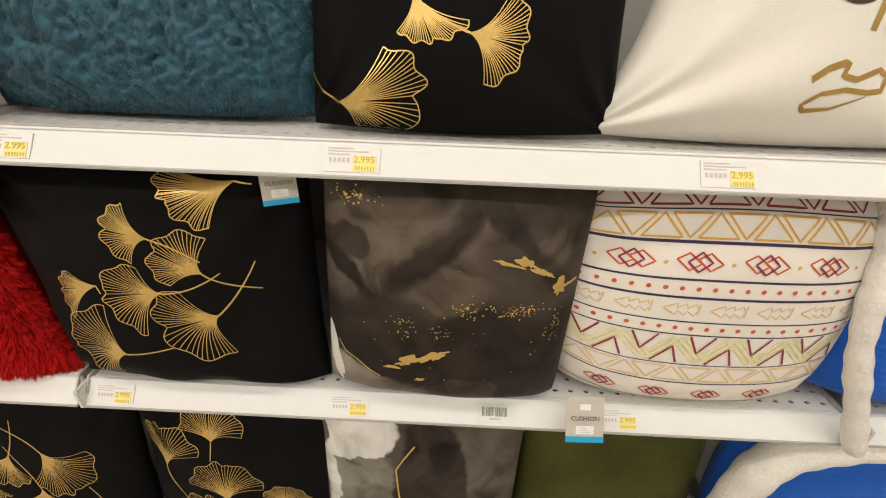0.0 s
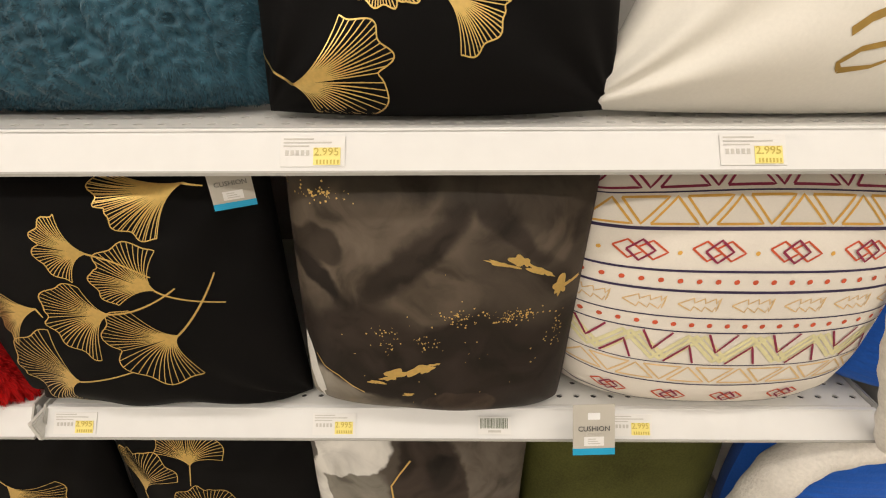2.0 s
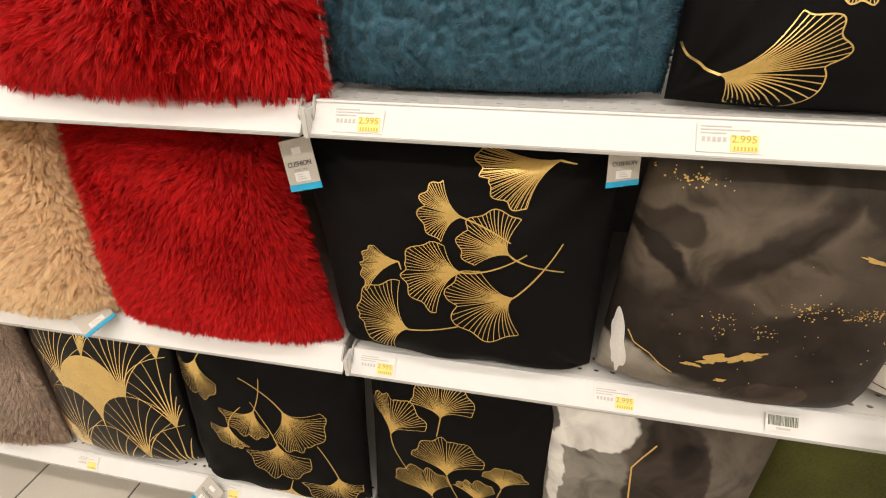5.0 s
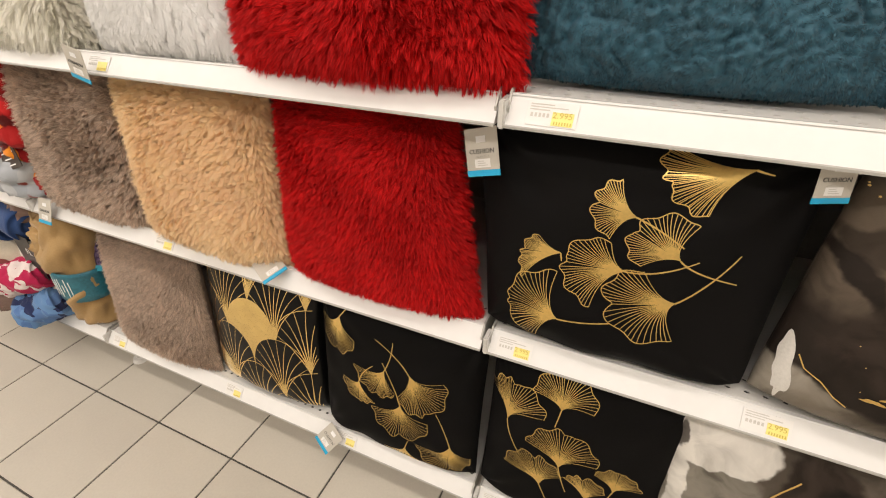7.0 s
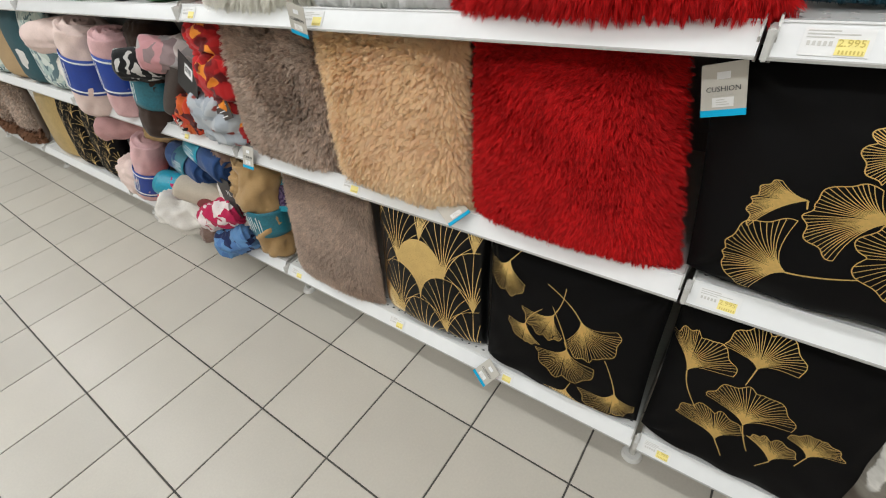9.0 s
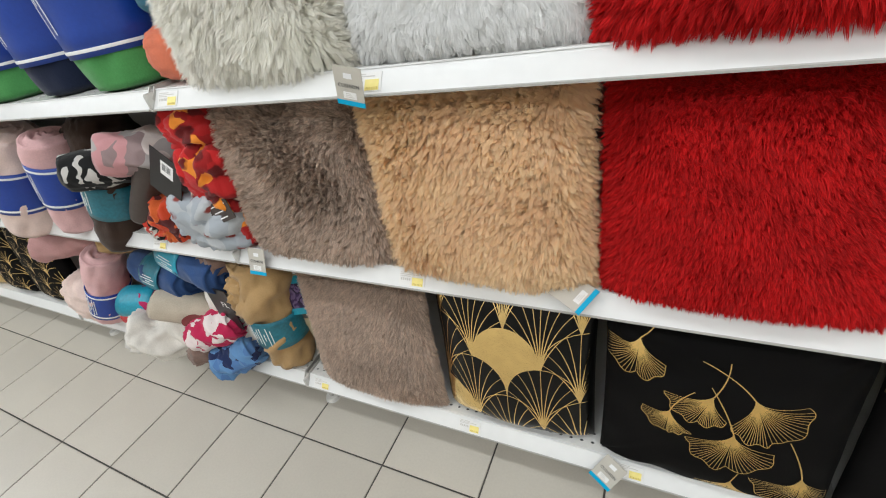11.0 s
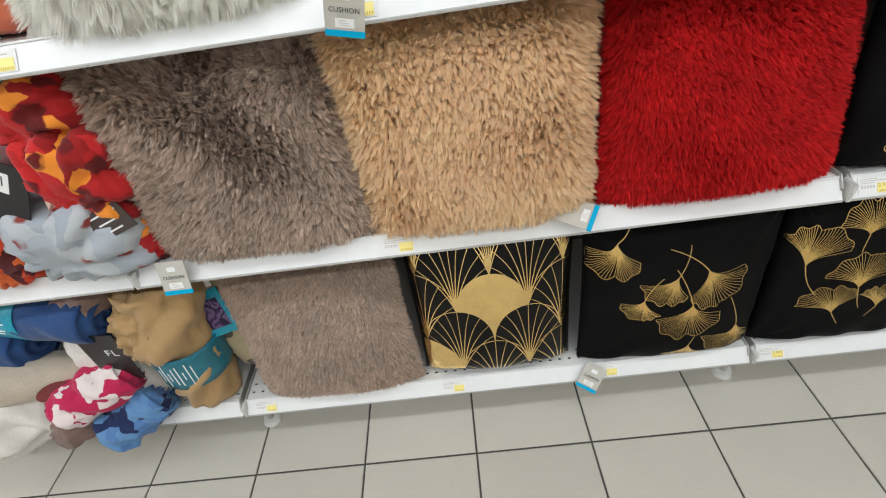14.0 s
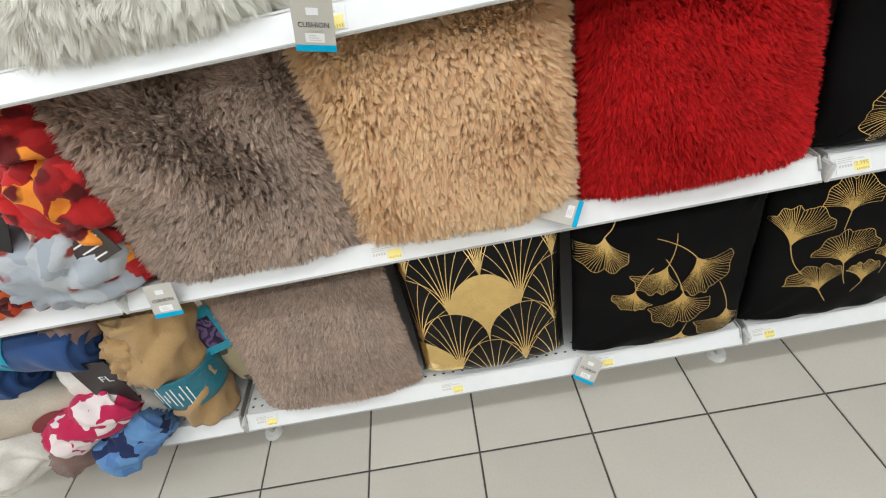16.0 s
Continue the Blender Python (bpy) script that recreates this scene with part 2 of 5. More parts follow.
def shelf(bay, level):
    x0, x1 = BAYS[bay]
    zc = SHELVES[level]
    root = thing("shelf", pose(0, 0, 0), "white enamelled steel shelf with a slanted plastic ticket strip", "shelf", "gondola shelves")
    zt = zc + TRAY
    verts, quads = hole_strip(x0 + 0.004, x1 - 0.004, 0.024, 2, zt)
    under("perforated_edge", mesh_np("perforated_edge", verts, [quads], M_METAL, False), root, "white steel edge with rows of round holes")
    part("tray", box(x0 + 0.004, x1 - 0.004, 0.0742, 0.50, zt - 0.003, zt), M_METAL, root)
    # added dark sheet: its colour stands in for shade inside the holes
    part("hole_shade_sheet", box(x0 + 0.005, x1 - 0.005, 0.0245, 0.0738, zt - 0.0075, zt - 0.0045), M_INK_AND_SHADE, root, "added dark sheet imitating the shade inside the punched holes")
    part("tray_lip", box(x0 + 0.004, x1 - 0.004, 0.018, 0.0238, zt - 0.028, zt + 0.0015, 0.001), M_METAL, root)
    part("underside", box(x0 + 0.006, x1 - 0.006, 0.03, 0.50, zt - 0.030, zt - 0.026), M_METAL, root)
    strip = part("ticket_strip", prism([(-0.0135, zc - 0.0165), (0.0125, zc + 0.0165), (0.0165, zc + 0.0165), (0.0165, zc - 0.0175), (-0.0105, zc - 0.0185)], x0, x1), M_STRIP, root, "glossy white slanted ticket strip")
    part("strip_lip", prism([(-0.0150, zc - 0.0190), (-0.0150, zc - 0.0160), (-0.0136, zc - 0.0146), (-0.0100, zc - 0.0192)], x0, x1), M_EDGE, strip)
    part("strip_rib", prism([(0.0105, zc + 0.0166), (0.0115, zc + 0.0190), (0.0160, zc + 0.0190), (0.0160, zc + 0.0166)], x0, x1), M_STRIP, strip)
    for bx in (x0 + 0.002, x1 - 0.002):
        b = prism([(-0.004, zc + 0.004), (0.012, zc + 0.024), (0.5, zc + 0.024), (0.5, zc - 0.09), (0.32, zc - 0.085), (0.03, zc - 0.034), (0.0, zc - 0.012)], bx - 0.0015, bx + 0.0015)
        part("bracket", b, M_BRACKET, root, "grey pressed steel side bracket")
    clip = box(x0 - 0.007, x0 + 0.002, -0.016, 0.014, zc - 0.021, zc + 0.016, 0.002)
    part("end_clip", clip, M_CLIP, root, "clear plastic end clip")
    for x, number in TICKETS.get((bay, level), ()):
        price_ticket(strip, x, zc, number)
    return root


def caster_foot(x, y, root):
    """A levelling foot under an upright: a round pad and its stem."""
    bm = bmesh.new()
    bmesh.ops.create_cone(bm, cap_ends=True, segments=20, radius1=0.027, radius2=0.022, depth=0.014, matrix=Matrix.Translation((x, y, 0.007)))
    pad = part("foot", bm, M_METAL, root, "cream plastic levelling foot")
    bm = bmesh.new()
    bmesh.ops.create_cone(bm, cap_ends=True, segments=12, radius1=0.009, radius2=0.009, depth=0.10, matrix=Matrix.Translation((x, y, 0.062)))
    part("stem", bm, M_BRACKET, pad)


for bay in range(len(BAYS)):
    for level in SHELVES:
        shelf(bay, level)
    x0, x1 = BAYS[bay]
    root = thing("gondola_frame", pose(0, 0, 0), "grey steel gondola frame with a back panel and plinth", "shelving frame", "gondola frames")
    part("panel", box(x0, x1, 0.502, 0.512, 0.1, 1.9), M_BACK, root)
    part("upright", box(x1 + 0.0, x1 + 0.012, 0.46, 0.53, 0.0, 1.95), M_BRACKET, root)
    part("plinth", box(x0, x1, 0.34, 0.36, 0.0, 0.14), M_METAL, root)
    caster_foot(x0 - 0.006, 0.055, root)

# ---- cushions ----


def waves(u, v, seed, n=9, low=1.5, high=7.0):
    """A smooth random field over u, v, about -1 to 1."""
    rng = np.random.RandomState(seed)
    out = np.zeros_like(u, dtype=float)
    for _ in range(n):
        f = rng.uniform(low, high)
        a = rng.uniform(0, 6.283)
        out += np.sin(f * (u * np.cos(a) + v * np.sin(a)) + rng.uniform(0, 6.283)) * rng.uniform(0.5, 1.0) / math.sqrt(f)
    return out / math.sqrt(n) * 1.2


class Pillow:
    """A stuffed cushion's front: face coordinates a (across) and b (up from the base) in metres."""

    def __init__(self, w, h, t, seed=0, pinch=0.05, wrinkle=0.004, taper=0.0, shear=0.0, sag=0.0, droop=0.0, round=0.12, pleat=0.002, crush=0.0):
        self.w, self.h, self.t, self.seed, self.pleat, self.crush = w, h, t, seed, pleat, crush
        self.pinch, self.wrinkle, self.taper, self.shear, self.sag, self.droop, self.round = pinch, wrinkle, taper, shear, sag, droop, round

    def at(self, u, v, side=-1, off=0.0):
        u, v = np.asarray(u, float), np.asarray(v, float)
        x = self.w / 2 * u * np.sqrt(1 - self.round * v * v / 2) * (1 - self.pinch * (1 - v * v)) * (1 - self.taper * (v + 1) / 2) + self.shear * (v + 1) / 2
        z = self.h / 2 * (1 + v * np.sqrt(1 - self.round * u * u / 2) * (1 - self.pinch * (1 - u * u) * (v > 0)))
        z = z - self.droop * np.abs(u) ** 3 * (1 - v) * 0.5
        low = np.where(v < 0, np.abs(v) ** 10, v ** 4)
        body = np.clip((1 - u ** 4) * (1 - low), 0, 1)
        belly = np.clip((1 - u * u) * (1 - np.where(v < 0, v ** 6, v * v)), 0, 1)
        y = self.t * (0.55 * np.sqrt(body) + 0.45 * belly ** 0.6) * (1 - self.sag * v)
        edge = np.clip(1.3 * np.maximum(np.abs(u), np.abs(v)) ** 3, 0.25, 1.3) * np.sqrt(np.clip(body, 0, 1))
        y = y + self.wrinkle * edge * waves(u, v, self.seed, 12, 3, 16) + off
        for cu, cv in ((-1, -1), (1, -1), (-1, 1), (1, 1)):
            du, dv = np.abs(u - cu), np.abs(v - cv)
            fan = np.arctan2(dv, du + 1e-6)
            y = y + self.pleat * np.sin(fan * 11 + self.seed + cu) * np.exp(-2.2 * np.hypot(du, dv)) * np.clip(np.hypot(du, dv) * 6, 0, 1) * np.sqrt(body)
        if self.crush:
            warp = waves(u, v, self.seed + 40, 8, 4, 12) * 0.16
            crease = np.clip(1 - np.abs(waves(u + warp, v - warp, self.seed + 41, 14, 8, 34)) * 6.0, 0, 1) ** 2 * np.clip(0.6 + 0.9 * warp / 0.16, 0, 1.4)
            leaf = np.abs(waves(u - warp, v * 0.8 + warp * 2.2, self.seed + 43, 18, 10, 64)) * np.clip(0.8 + 2.5 * warp, 0.3, 1.5)
            y = y + self.crush * (2.4 * leaf - 1.3 * crease + 2.2 * waves(u, v + warp, self.seed + 42, 14, 60, 110)) * np.sqrt(body)
        return np.stack([x, side * y, z], -1)

    def face(self, a, b, off=0.0008):
        return self.at(np.asarray(a) / (self.w / 2), np.asarray(b) / (self.h / 2) - 1, -1, off)

    def body(self, mat, n=44, name="cover"):
        g = np.sin(np.linspace(-1, 1, n) * math.pi / 2)
        u, v = np.meshgrid(g, g, indexing="ij")
        f, k = self.at(u, v).reshape(-1, 3), self.at(u, v, 1).reshape(-1, 3)
        idx = np.arange(n * n).reshape(n, n)
        q = np.stack([idx[:-1, :-1], idx[1:, :-1], idx[1:, 1:], idx[:-1, 1:]], -1).reshape(-1, 4)
        return mesh_np(name, np.concatenate([f, k]), [q, q[:, ::-1] + n * n], mat)

    def normal(self, u, v):
        e = 0.01
        du = self.at(np.clip(u + e, -1, 1), v) - self.at(np.clip(u - e, -1, 1), v)
        dv = self.at(u, np.clip(v + e, -1, 1)) - self.at(u, np.clip(v - e, -1, 1))
        n = np.cross(du, dv)
        return n / (np.linalg.norm(n, axis=-1, keepdims=True) + 1e-9)


def fur_mesh(p, mat, count=92000, length=0.024, width=0.00052, lie=0.43, clump=0.74, seed=1, fall=0.4, curl=0.3, tuft=11, swirl=2.4):
    """Loose tufts lying over a pillow's front and round its rim, combed in clumps."""
    rng = np.random.RandomState(seed)
    u, v = rng.uniform(-1, 1, count), rng.uniform(-1, 1, count)
    rim = rng.rand(count) < 0.16
    pick = rng.rand(count) < 0.5
    s = np.sign(rng.uniform(-1, 1, count))
    u = np.where(rim & pick, s * rng.uniform(0.94, 1.0, count), u)
    v = np.where(rim & ~pick, s * rng.uniform(0.94, 1.0, count), v)
    base, nrm = p.at(u, v), p.normal(u, v)
    # tufts: each strand belongs to the nearest of many scattered roots
    g = max(6, int(math.sqrt(count / tuft)))
    jit = rng.uniform(-0.45, 0.45, (g, g, 2))
    gu, gv = np.clip(((u + 1) / 2 * g).astype(int), 0, g - 1), np.clip(((v + 1) / 2 * g).astype(int), 0, g - 1)
    best, inv = np.full(count, 9.0), np.zeros(count, dtype=int)
    for du in (-1, 0, 1):
        for dv in (-1, 0, 1):
            iu, iv = np.clip(gu + du, 0, g - 1), np.clip(gv + dv, 0, g - 1)
            ru, rv = (iu + 0.5 + jit[iu, iv, 0]) / g * 2 - 1, (iv + 0.5 + jit[iu, iv, 1]) / g * 2 - 1
            dist = (u - ru) ** 2 + (v - rv) ** 2
            near = dist < best
            best, inv = np.where(near, dist, best), np.where(near, iu * g + iv, inv)
    turn = waves(u, v, seed + 5, 7, 1.5, 6) * swirl - math.pi / 2 + rng.normal(0, 0.42, count) + rng.normal(0, 0.7, g * g)[inv]
    flow = np.stack([np.cos(turn), np.zeros(count), np.sin(turn)], -1)
    ex, ez = np.sign(u) * np.clip(np.abs(u) - 0.75, 0, 1) * 5, np.sign(v) * np.clip(np.abs(v) - 0.8, 0, 1) * 5
    flow += np.stack([ex, 0 * ex, ez], -1)
    flow[:, 2] -= fall
    flow /= np.linalg.norm(flow, axis=1, keepdims=True) + 1e-9
    lift = (1 - lie) * rng.uniform(0.7, 1.3, count) * rng.uniform(0.35, 1.9, g * g)[inv]
    d = flow * lie + nrm * lift[:, None]
    d /= np.linalg.norm(d, axis=1, keepdims=True)
    L = length * rng.uniform(0.6, 1.15, count) * rng.uniform(0.75, 1.2, g * g)[inv] * (1 + 0.25 * waves(u, v, seed + 3, 6, 5, 12))
    tip = base + d * L[:, None]
    num = np.maximum(np.bincount(inv, minlength=g * g).astype(float), 1)
    mean = np.stack([np.bincount(inv, tip[:, k], minlength=g * g) / num for k in range(3)], -1)[inv]
    tip = tip + (mean - tip) * clump * rng.uniform(0.55, 1.0, (count, 1))
    tip[:, 2] -= curl * L * 0.3
    mid = base + d * (L * 0.5)[:, None] + nrm * (L * 0.10)[:, None]
    mid = mid * 0.85 + (base + tip) * 0.075
    side = np.cross(tip - base, nrm)
    side /= np.linalg.norm(side, axis=1, keepdims=True) + 1e-9
    wdt = (width * rng.uniform(0.6, 1.4, count))[:, None]
    verts = np.stack([base - side * wdt, base + side * wdt, mid - side * wdt * 0.8, mid + side * wdt * 0.8, tip], 1).reshape(-1, 3)
    k = np.arange(count)[:, None] * 5
    return mesh_np("fur", verts, [k + np.array([[0, 1, 3, 2]]), k + np.array([[2, 3, 4]])], mat, True)


def cushion(x0, x1, z, h, t, y, lean, label, group="", roll=0, turn=0, seed=0, **kw):
    """A cushion between x0 and x1, standing at height z with its middle plane at y. Returns the thing and its shape."""
    p = Pillow(x1 - x0, h, t, seed, **kw)
    return thing("cushion", pose((x0 + x1) / 2, y, z, -lean, roll, turn), label, "cushion", group), p


def fur_cushion(x0, x1, z, h, t, y, lean, label, body, fur, group="", roll=0, turn=0, seed=0, hair=None, fine=28, **kw):
    c, p = cushion(x0, x1, z, h, t, y, lean, label, group, roll, turn, seed, **kw)
    under("cover", p.body(body, fine), c)
    tagged(under("fur", fur_mesh(p, fur, seed=seed + 1, **(hair or {})), c), kind="stuff")
    return c, p

# ---- fabrics ----
M_FURRED = surface("red_fur", (0.66, 0.017, 0.018), 0.7, vary=0.3, scale=14, fine=90, bump=0, specular=0.25, island=0.6, through_light=0.46)
M_FURPEACH = surface("peach_fur", (1.0, 0.80, 0.575), 0.7, vary=0.08, scale=10, fine=60, bump=0, specular=0.2, island=0.3, through_light=0.62)
M_FURTAUPE = surface("taupe_fur", (0.62, 0.50, 0.41), 0.7, vary=0.3, scale=10, fine=60, bump=0, specular=0.2, island=0.55, through_light=0.45)
M_FURCREAM = surface("cream_fur", (0.95, 0.92, 0.86), 0.6, vary=0.08, scale=10, fine=60, bump=0, specular=0.2, island=0.25, through_light=0.52)
M_FURWHITE = surface("white_fur", (0.97, 0.97, 0.96), 0.5, vary=0.04, scale=10, fine=60, bump=0, specular=0.2, island=0.2, through_light=0.6)
M_OLIVE = surface("olive_velvet", (0.058, 0.060, 0.014), 0.75, vary=0.45, scale=9, fine=300, bump=0.2, specular=0.15)
M_SATIN = surface("white_satin", (0.78, 0.75, 0.68), 0.42, vary=0.05, scale=5, fine=300, bump=0.08, sheen=0.05)
M_COTTON = surface("white_cotton", (0.80, 0.75, 0.675), 0.75, vary=0.05, scale=6, fine=500, bump=0.25, depth=0.0008)


def ink_wash(name, ground, washes):
    """A print of soft ink washes: (x, z, half width, half height, turn, softness, colour), laid one over another."""
    mat = bpy.data.materials.new(name)
    tree, nodes, links, bsdf = nodes_of(mat)
    coord = nodes.new("ShaderNodeTexCoord")
    place = coord.outputs["Object"]
    for scale, amount in ((9.0, 0.075), (34.0, 0.018)):
        warp, mid, add = nodes.new("ShaderNodeTexNoise"), nodes.new("ShaderNodeVectorMath"), nodes.new("ShaderNodeVectorMath")
        warp.inputs["Scale"].default_value, warp.inputs["Detail"].default_value = scale, 3
        mid.operation, add.operation = "SUBTRACT", "MULTIPLY_ADD"
        mid.inputs[1].default_value = (0.5, 0.5, 0.5)
        add.inputs[1].default_value = (amount, 0, amount)
        links.new(coord.outputs["Object"], warp.inputs["Vector"])
        links.new(warp.outputs["Color"], mid.inputs[0])
        links.new(mid.outputs[0], add.inputs[0])
        links.new(place, add.inputs[2])
        place = add.outputs[0]
    grain = nodes.new("ShaderNodeTexNoise")
    grain.inputs["Scale"].default_value, grain.inputs["Detail"].default_value, grain.inputs["Distortion"].default_value = 11, 7, 1.4
    links.new(place, grain.inputs["Vector"])
    r = ramp(nodes, [(0.3, tuple(c * 0.72 for c in ground)), (0.7, tuple(c * 1.35 for c in ground))])
    links.new(grain.outputs["Fac"], r.inputs[0])
    colour = r.outputs[0]
    for x, z, rx, rz, turn, soft, tint in washes:
        mp, flat, size, edge, mix = (nodes.new("ShaderNodeMapping"), nodes.new("ShaderNodeVectorMath"), nodes.new("ShaderNodeVectorMath"),
                                     nodes.new("ShaderNodeMapRange"), nodes.new("ShaderNodeMixRGB"))
        mp.vector_type = "TEXTURE"
        mp.inputs["Location"].default_value = (x, 0, z)
        mp.inputs["Rotation"].default_value = (0, -math.radians(turn), 0)
        mp.inputs["Scale"].default_value = (rx, 1, rz)
        flat.operation, size.operation = "MULTIPLY", "LENGTH"
        flat.inputs[1].default_value = (1, 0, 1)
        links.new(place, mp.inputs[0])
        links.new(mp.outputs[0], flat.inputs[0])
        links.new(flat.outputs[0], size.inputs[0])
        edge.interpolation_type = "SMOOTHSTEP"
        edge.inputs["From Min"].default_value, edge.inputs["From Max"].default_value = 1 + soft * 0.55, 1 - soft * 0.55
        edge.inputs["To Min"].default_value, edge.inputs["To Max"].default_value = 0.0, 0.92
        links.new(size.outputs["Value"], edge.inputs["Value"])
        links.new(edge.outputs[0], mix.inputs[0])
        links.new(colour, mix.inputs[1])
        tone = ramp(nodes, [(0.34, tuple(c * (0.45 + 0.45 * c) for c in tint)), (0.5, tint), (0.68, tuple(min(1, c * 1.3) for c in tint))])
        links.new(grain.outputs["Fac"], tone.inputs[0])
        links.new(tone.outputs[0], mix.inputs[2])
        colour = mix.outputs[0]
    links.new(colour, bsdf.inputs["Base Color"])
    bsdf.inputs["Roughness"].default_value = 0.5
    bsdf.inputs["Specular IOR Level"].default_value = 0.12
    weave, b = nodes.new("ShaderNodeTexNoise"), nodes.new("ShaderNodeBump")
    weave.inputs["Scale"].default_value = 600
    b.inputs["Strength"].default_value, b.inputs["Distance"].default_value = 0.3, 0.0006
    links.new(coord.outputs["Object"], weave.inputs["Vector"])
    links.new(weave.outputs["Fac"], b.inputs["Height"])
    links.new(b.outputs[0], bsdf.inputs["Normal"])
    return mat


WASH_DARK = [(-0.04, 0.270, 0.19, 0.085, 8, 0.45, (0.118, 0.093, 0.070)), (-0.01, 0.212, 0.075, 0.035, 12, 0.5, (0.105, 0.082, 0.061)),
             (0.115, 0.265, 0.085, 0.10, 0, 0.5, (0.060, 0.047, 0.036)), (0.132, 0.280, 0.022, 0.034, -20, 0.4, (0.105, 0.082, 0.062)),
             (-0.022, 0.268, 0.095, 0.019, 52, 0.6, (0.028, 0.021, 0.017)), (0.075, 0.300, 0.080, 0.013, -38, 0.6, (0.034, 0.026, 0.021)),
             (-0.140, 0.258, 0.034, 0.024, -30, 0.3, (0.034, 0.026, 0.020)), (0.0, 0.352, 0.20, 0.030, 0, 0.6, (0.052, 0.043, 0.034)),
             (-0.150, 0.225, 0.055, 0.010, -42, 0.6, (0.012, 0.009, 0.008)), (-0.085, 0.150, 0.060, 0.050, 10, 0.5, (0.034, 0.025, 0.020)),
             (0.070, 0.110, 0.075, 0.055, 10, 0.5, (0.030, 0.022, 0.018)), (-0.150, 0.010, 0.115, 0.060, -24, 0.10, (0.30, 0.27, 0.225)),
             (-0.090, 0.015, 0.070, 0.030, -10, 0.5, (0.17, 0.145, 0.115)), (0.035, 0.035, 0.055, 0.034, 12, 0.10, (0.058, 0.040, 0.030))]
WASH_PALE = [(0.125, 0.300, 0.075, 0.14, 0, 0.25, (0.125, 0.105, 0.085)), (-0.120, 0.230, 0.085, 0.13, 8, 0.15, (0.20, 0.185, 0.155)),
             (-0.130, 0.355, 0.095, 0.050, 14, 0.08, (0.70, 0.68, 0.64)),
             (-0.172, 0.350, 0.012, 0.030, 10, 0.2, (0.06, 0.05, 0.045)), (-0.165, 0.235, 0.012, 0.085, 6, 0.2, (0.62, 0.60, 0.56)),
             (0.030, 0.250, 0.070, 0.150, 6, 0.10, (0.040, 0.029, 0.023)), (0.045, 0.330, 0.030, 0.030, 0, 0.6, (0.018, 0.014, 0.012)),
             (0.140, 0.200, 0.045, 0.060, 0, 0.5, (0.075, 0.060, 0.048))]
M_MARBLE = ink_wash("dark_ink_wash", (0.022, 0.0165, 0.0135), WASH_DARK)
M_MARBLEPALE = ink_wash("grey_ink_wash", (0.085, 0.070, 0.056), WASH_PALE)
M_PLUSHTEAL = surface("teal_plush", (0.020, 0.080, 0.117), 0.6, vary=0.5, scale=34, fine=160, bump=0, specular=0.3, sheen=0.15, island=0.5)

ZU, ZM, ZL = 1.0925, 0.689, 0.1825
CUSH = "cushions on display"

# middle shelf
taupe_m, taupe_m_p = fur_cushion(-1.225, -0.80, ZM, 0.368, 0.062, 0.046, 6, "shaggy taupe faux fur cushion on the middle shelf", M_FURTAUPE, M_FURTAUPE, CUSH, seed=11, taper=0.05, shear=-0.022, hair=dict(length=0.026, curl=0.12, fall=0.1, tuft=15, swirl=3.2, lie=0.36, width=0.0007, clump=0.88))
peach_m, peach_m_p = fur_cushion(-0.815, -0.41, ZM, 0.368, 0.066, 0.04, 6, "shaggy peach faux fur cushion on the middle shelf", M_FURPEACH, M_FURPEACH, CUSH, seed=12, shear=-0.016, hair=dict(length=0.026, fall=0.2, tuft=15, lie=0.34, width=0.0007, clump=0.88))
red_m, red_m_p = fur_cushion(-0.405, 0.015, ZM, 0.368, 0.066, 0.042, 6, "shaggy red faux fur cushion on the middle shelf", M_FURRED, M_FURRED, CUSH, seed=13, taper=0.17, shear=-0.034, hair=dict(length=0.020, tuft=9, fall=0.4, swirl=1.8, lie=0.38))
black_m, black_m_p = cushion(0.018, 0.432, ZM, 0.37, 0.062, 0.042, 4, "black cushion with gold foil ginkgo leaves on the middle shelf", CUSH, seed=3, wrinkle=0.018, pleat=0.012, taper=-0.10, shear=-0.024)
marble_m, marble_m_p = cushion(0.425, 0.79, ZM + 0.004, 0.366, 0.066, 0.036, 4, "dark ink-wash cushion with gold flecks on the middle shelf", CUSH, seed=4, wrinkle=0.005, roll=2.2, pinch=0.03)
ethnic_m, ethnic_m_p = cushion(0.765, 1.20, ZM, 0.368, 0.085, 0.068, 3, "white cushion printed with coloured tribal bands", CUSH, seed=5, wrinkle=0.0035, round=0.42, pinch=0.0)
# bottom shelf
taupe_l, taupe_l_p = fur_cushion(-1.222, -0.800, ZL, 0.425, 0.058, 0.038, 7, "short-pile taupe faux fur cushion on the bottom shelf", M_FURTAUPE, M_FURTAUPE, CUSH, seed=21, taper=0.06, hair=dict(count=80000, length=0.017, tuft=9))
deco_l, deco_l_p = cushion(-0.800, -0.408, ZL, 0.43, 0.062, 0.056, 7, "glossy black cushion with gold foil fan pattern", CUSH, seed=22, wrinkle=0.006)
black_l, black_l_p = cushion(-0.405, 0.030, ZL, 0.43, 0.055, 0.034, 8, "black cushion with falling gold ginkgo leaves", CUSH, seed=23, wrinkle=0.013, pleat=0.010)
black_a, black_a_p = cushion(0.028, 0.425, ZL, 0.43, 0.055, 0.038, 8, "black cushion with upright gold ginkgo leaves", CUSH, seed=24, wrinkle=0.013, pleat=0.010)
pale_l, pale_l_p = cushion(0.368, 0.765, ZL, 0.43, 0.055, 0.034, 7, "grey and white ink-wash cushion on the bottom shelf", CUSH, seed=25, wrinkle=0.006, roll=1)
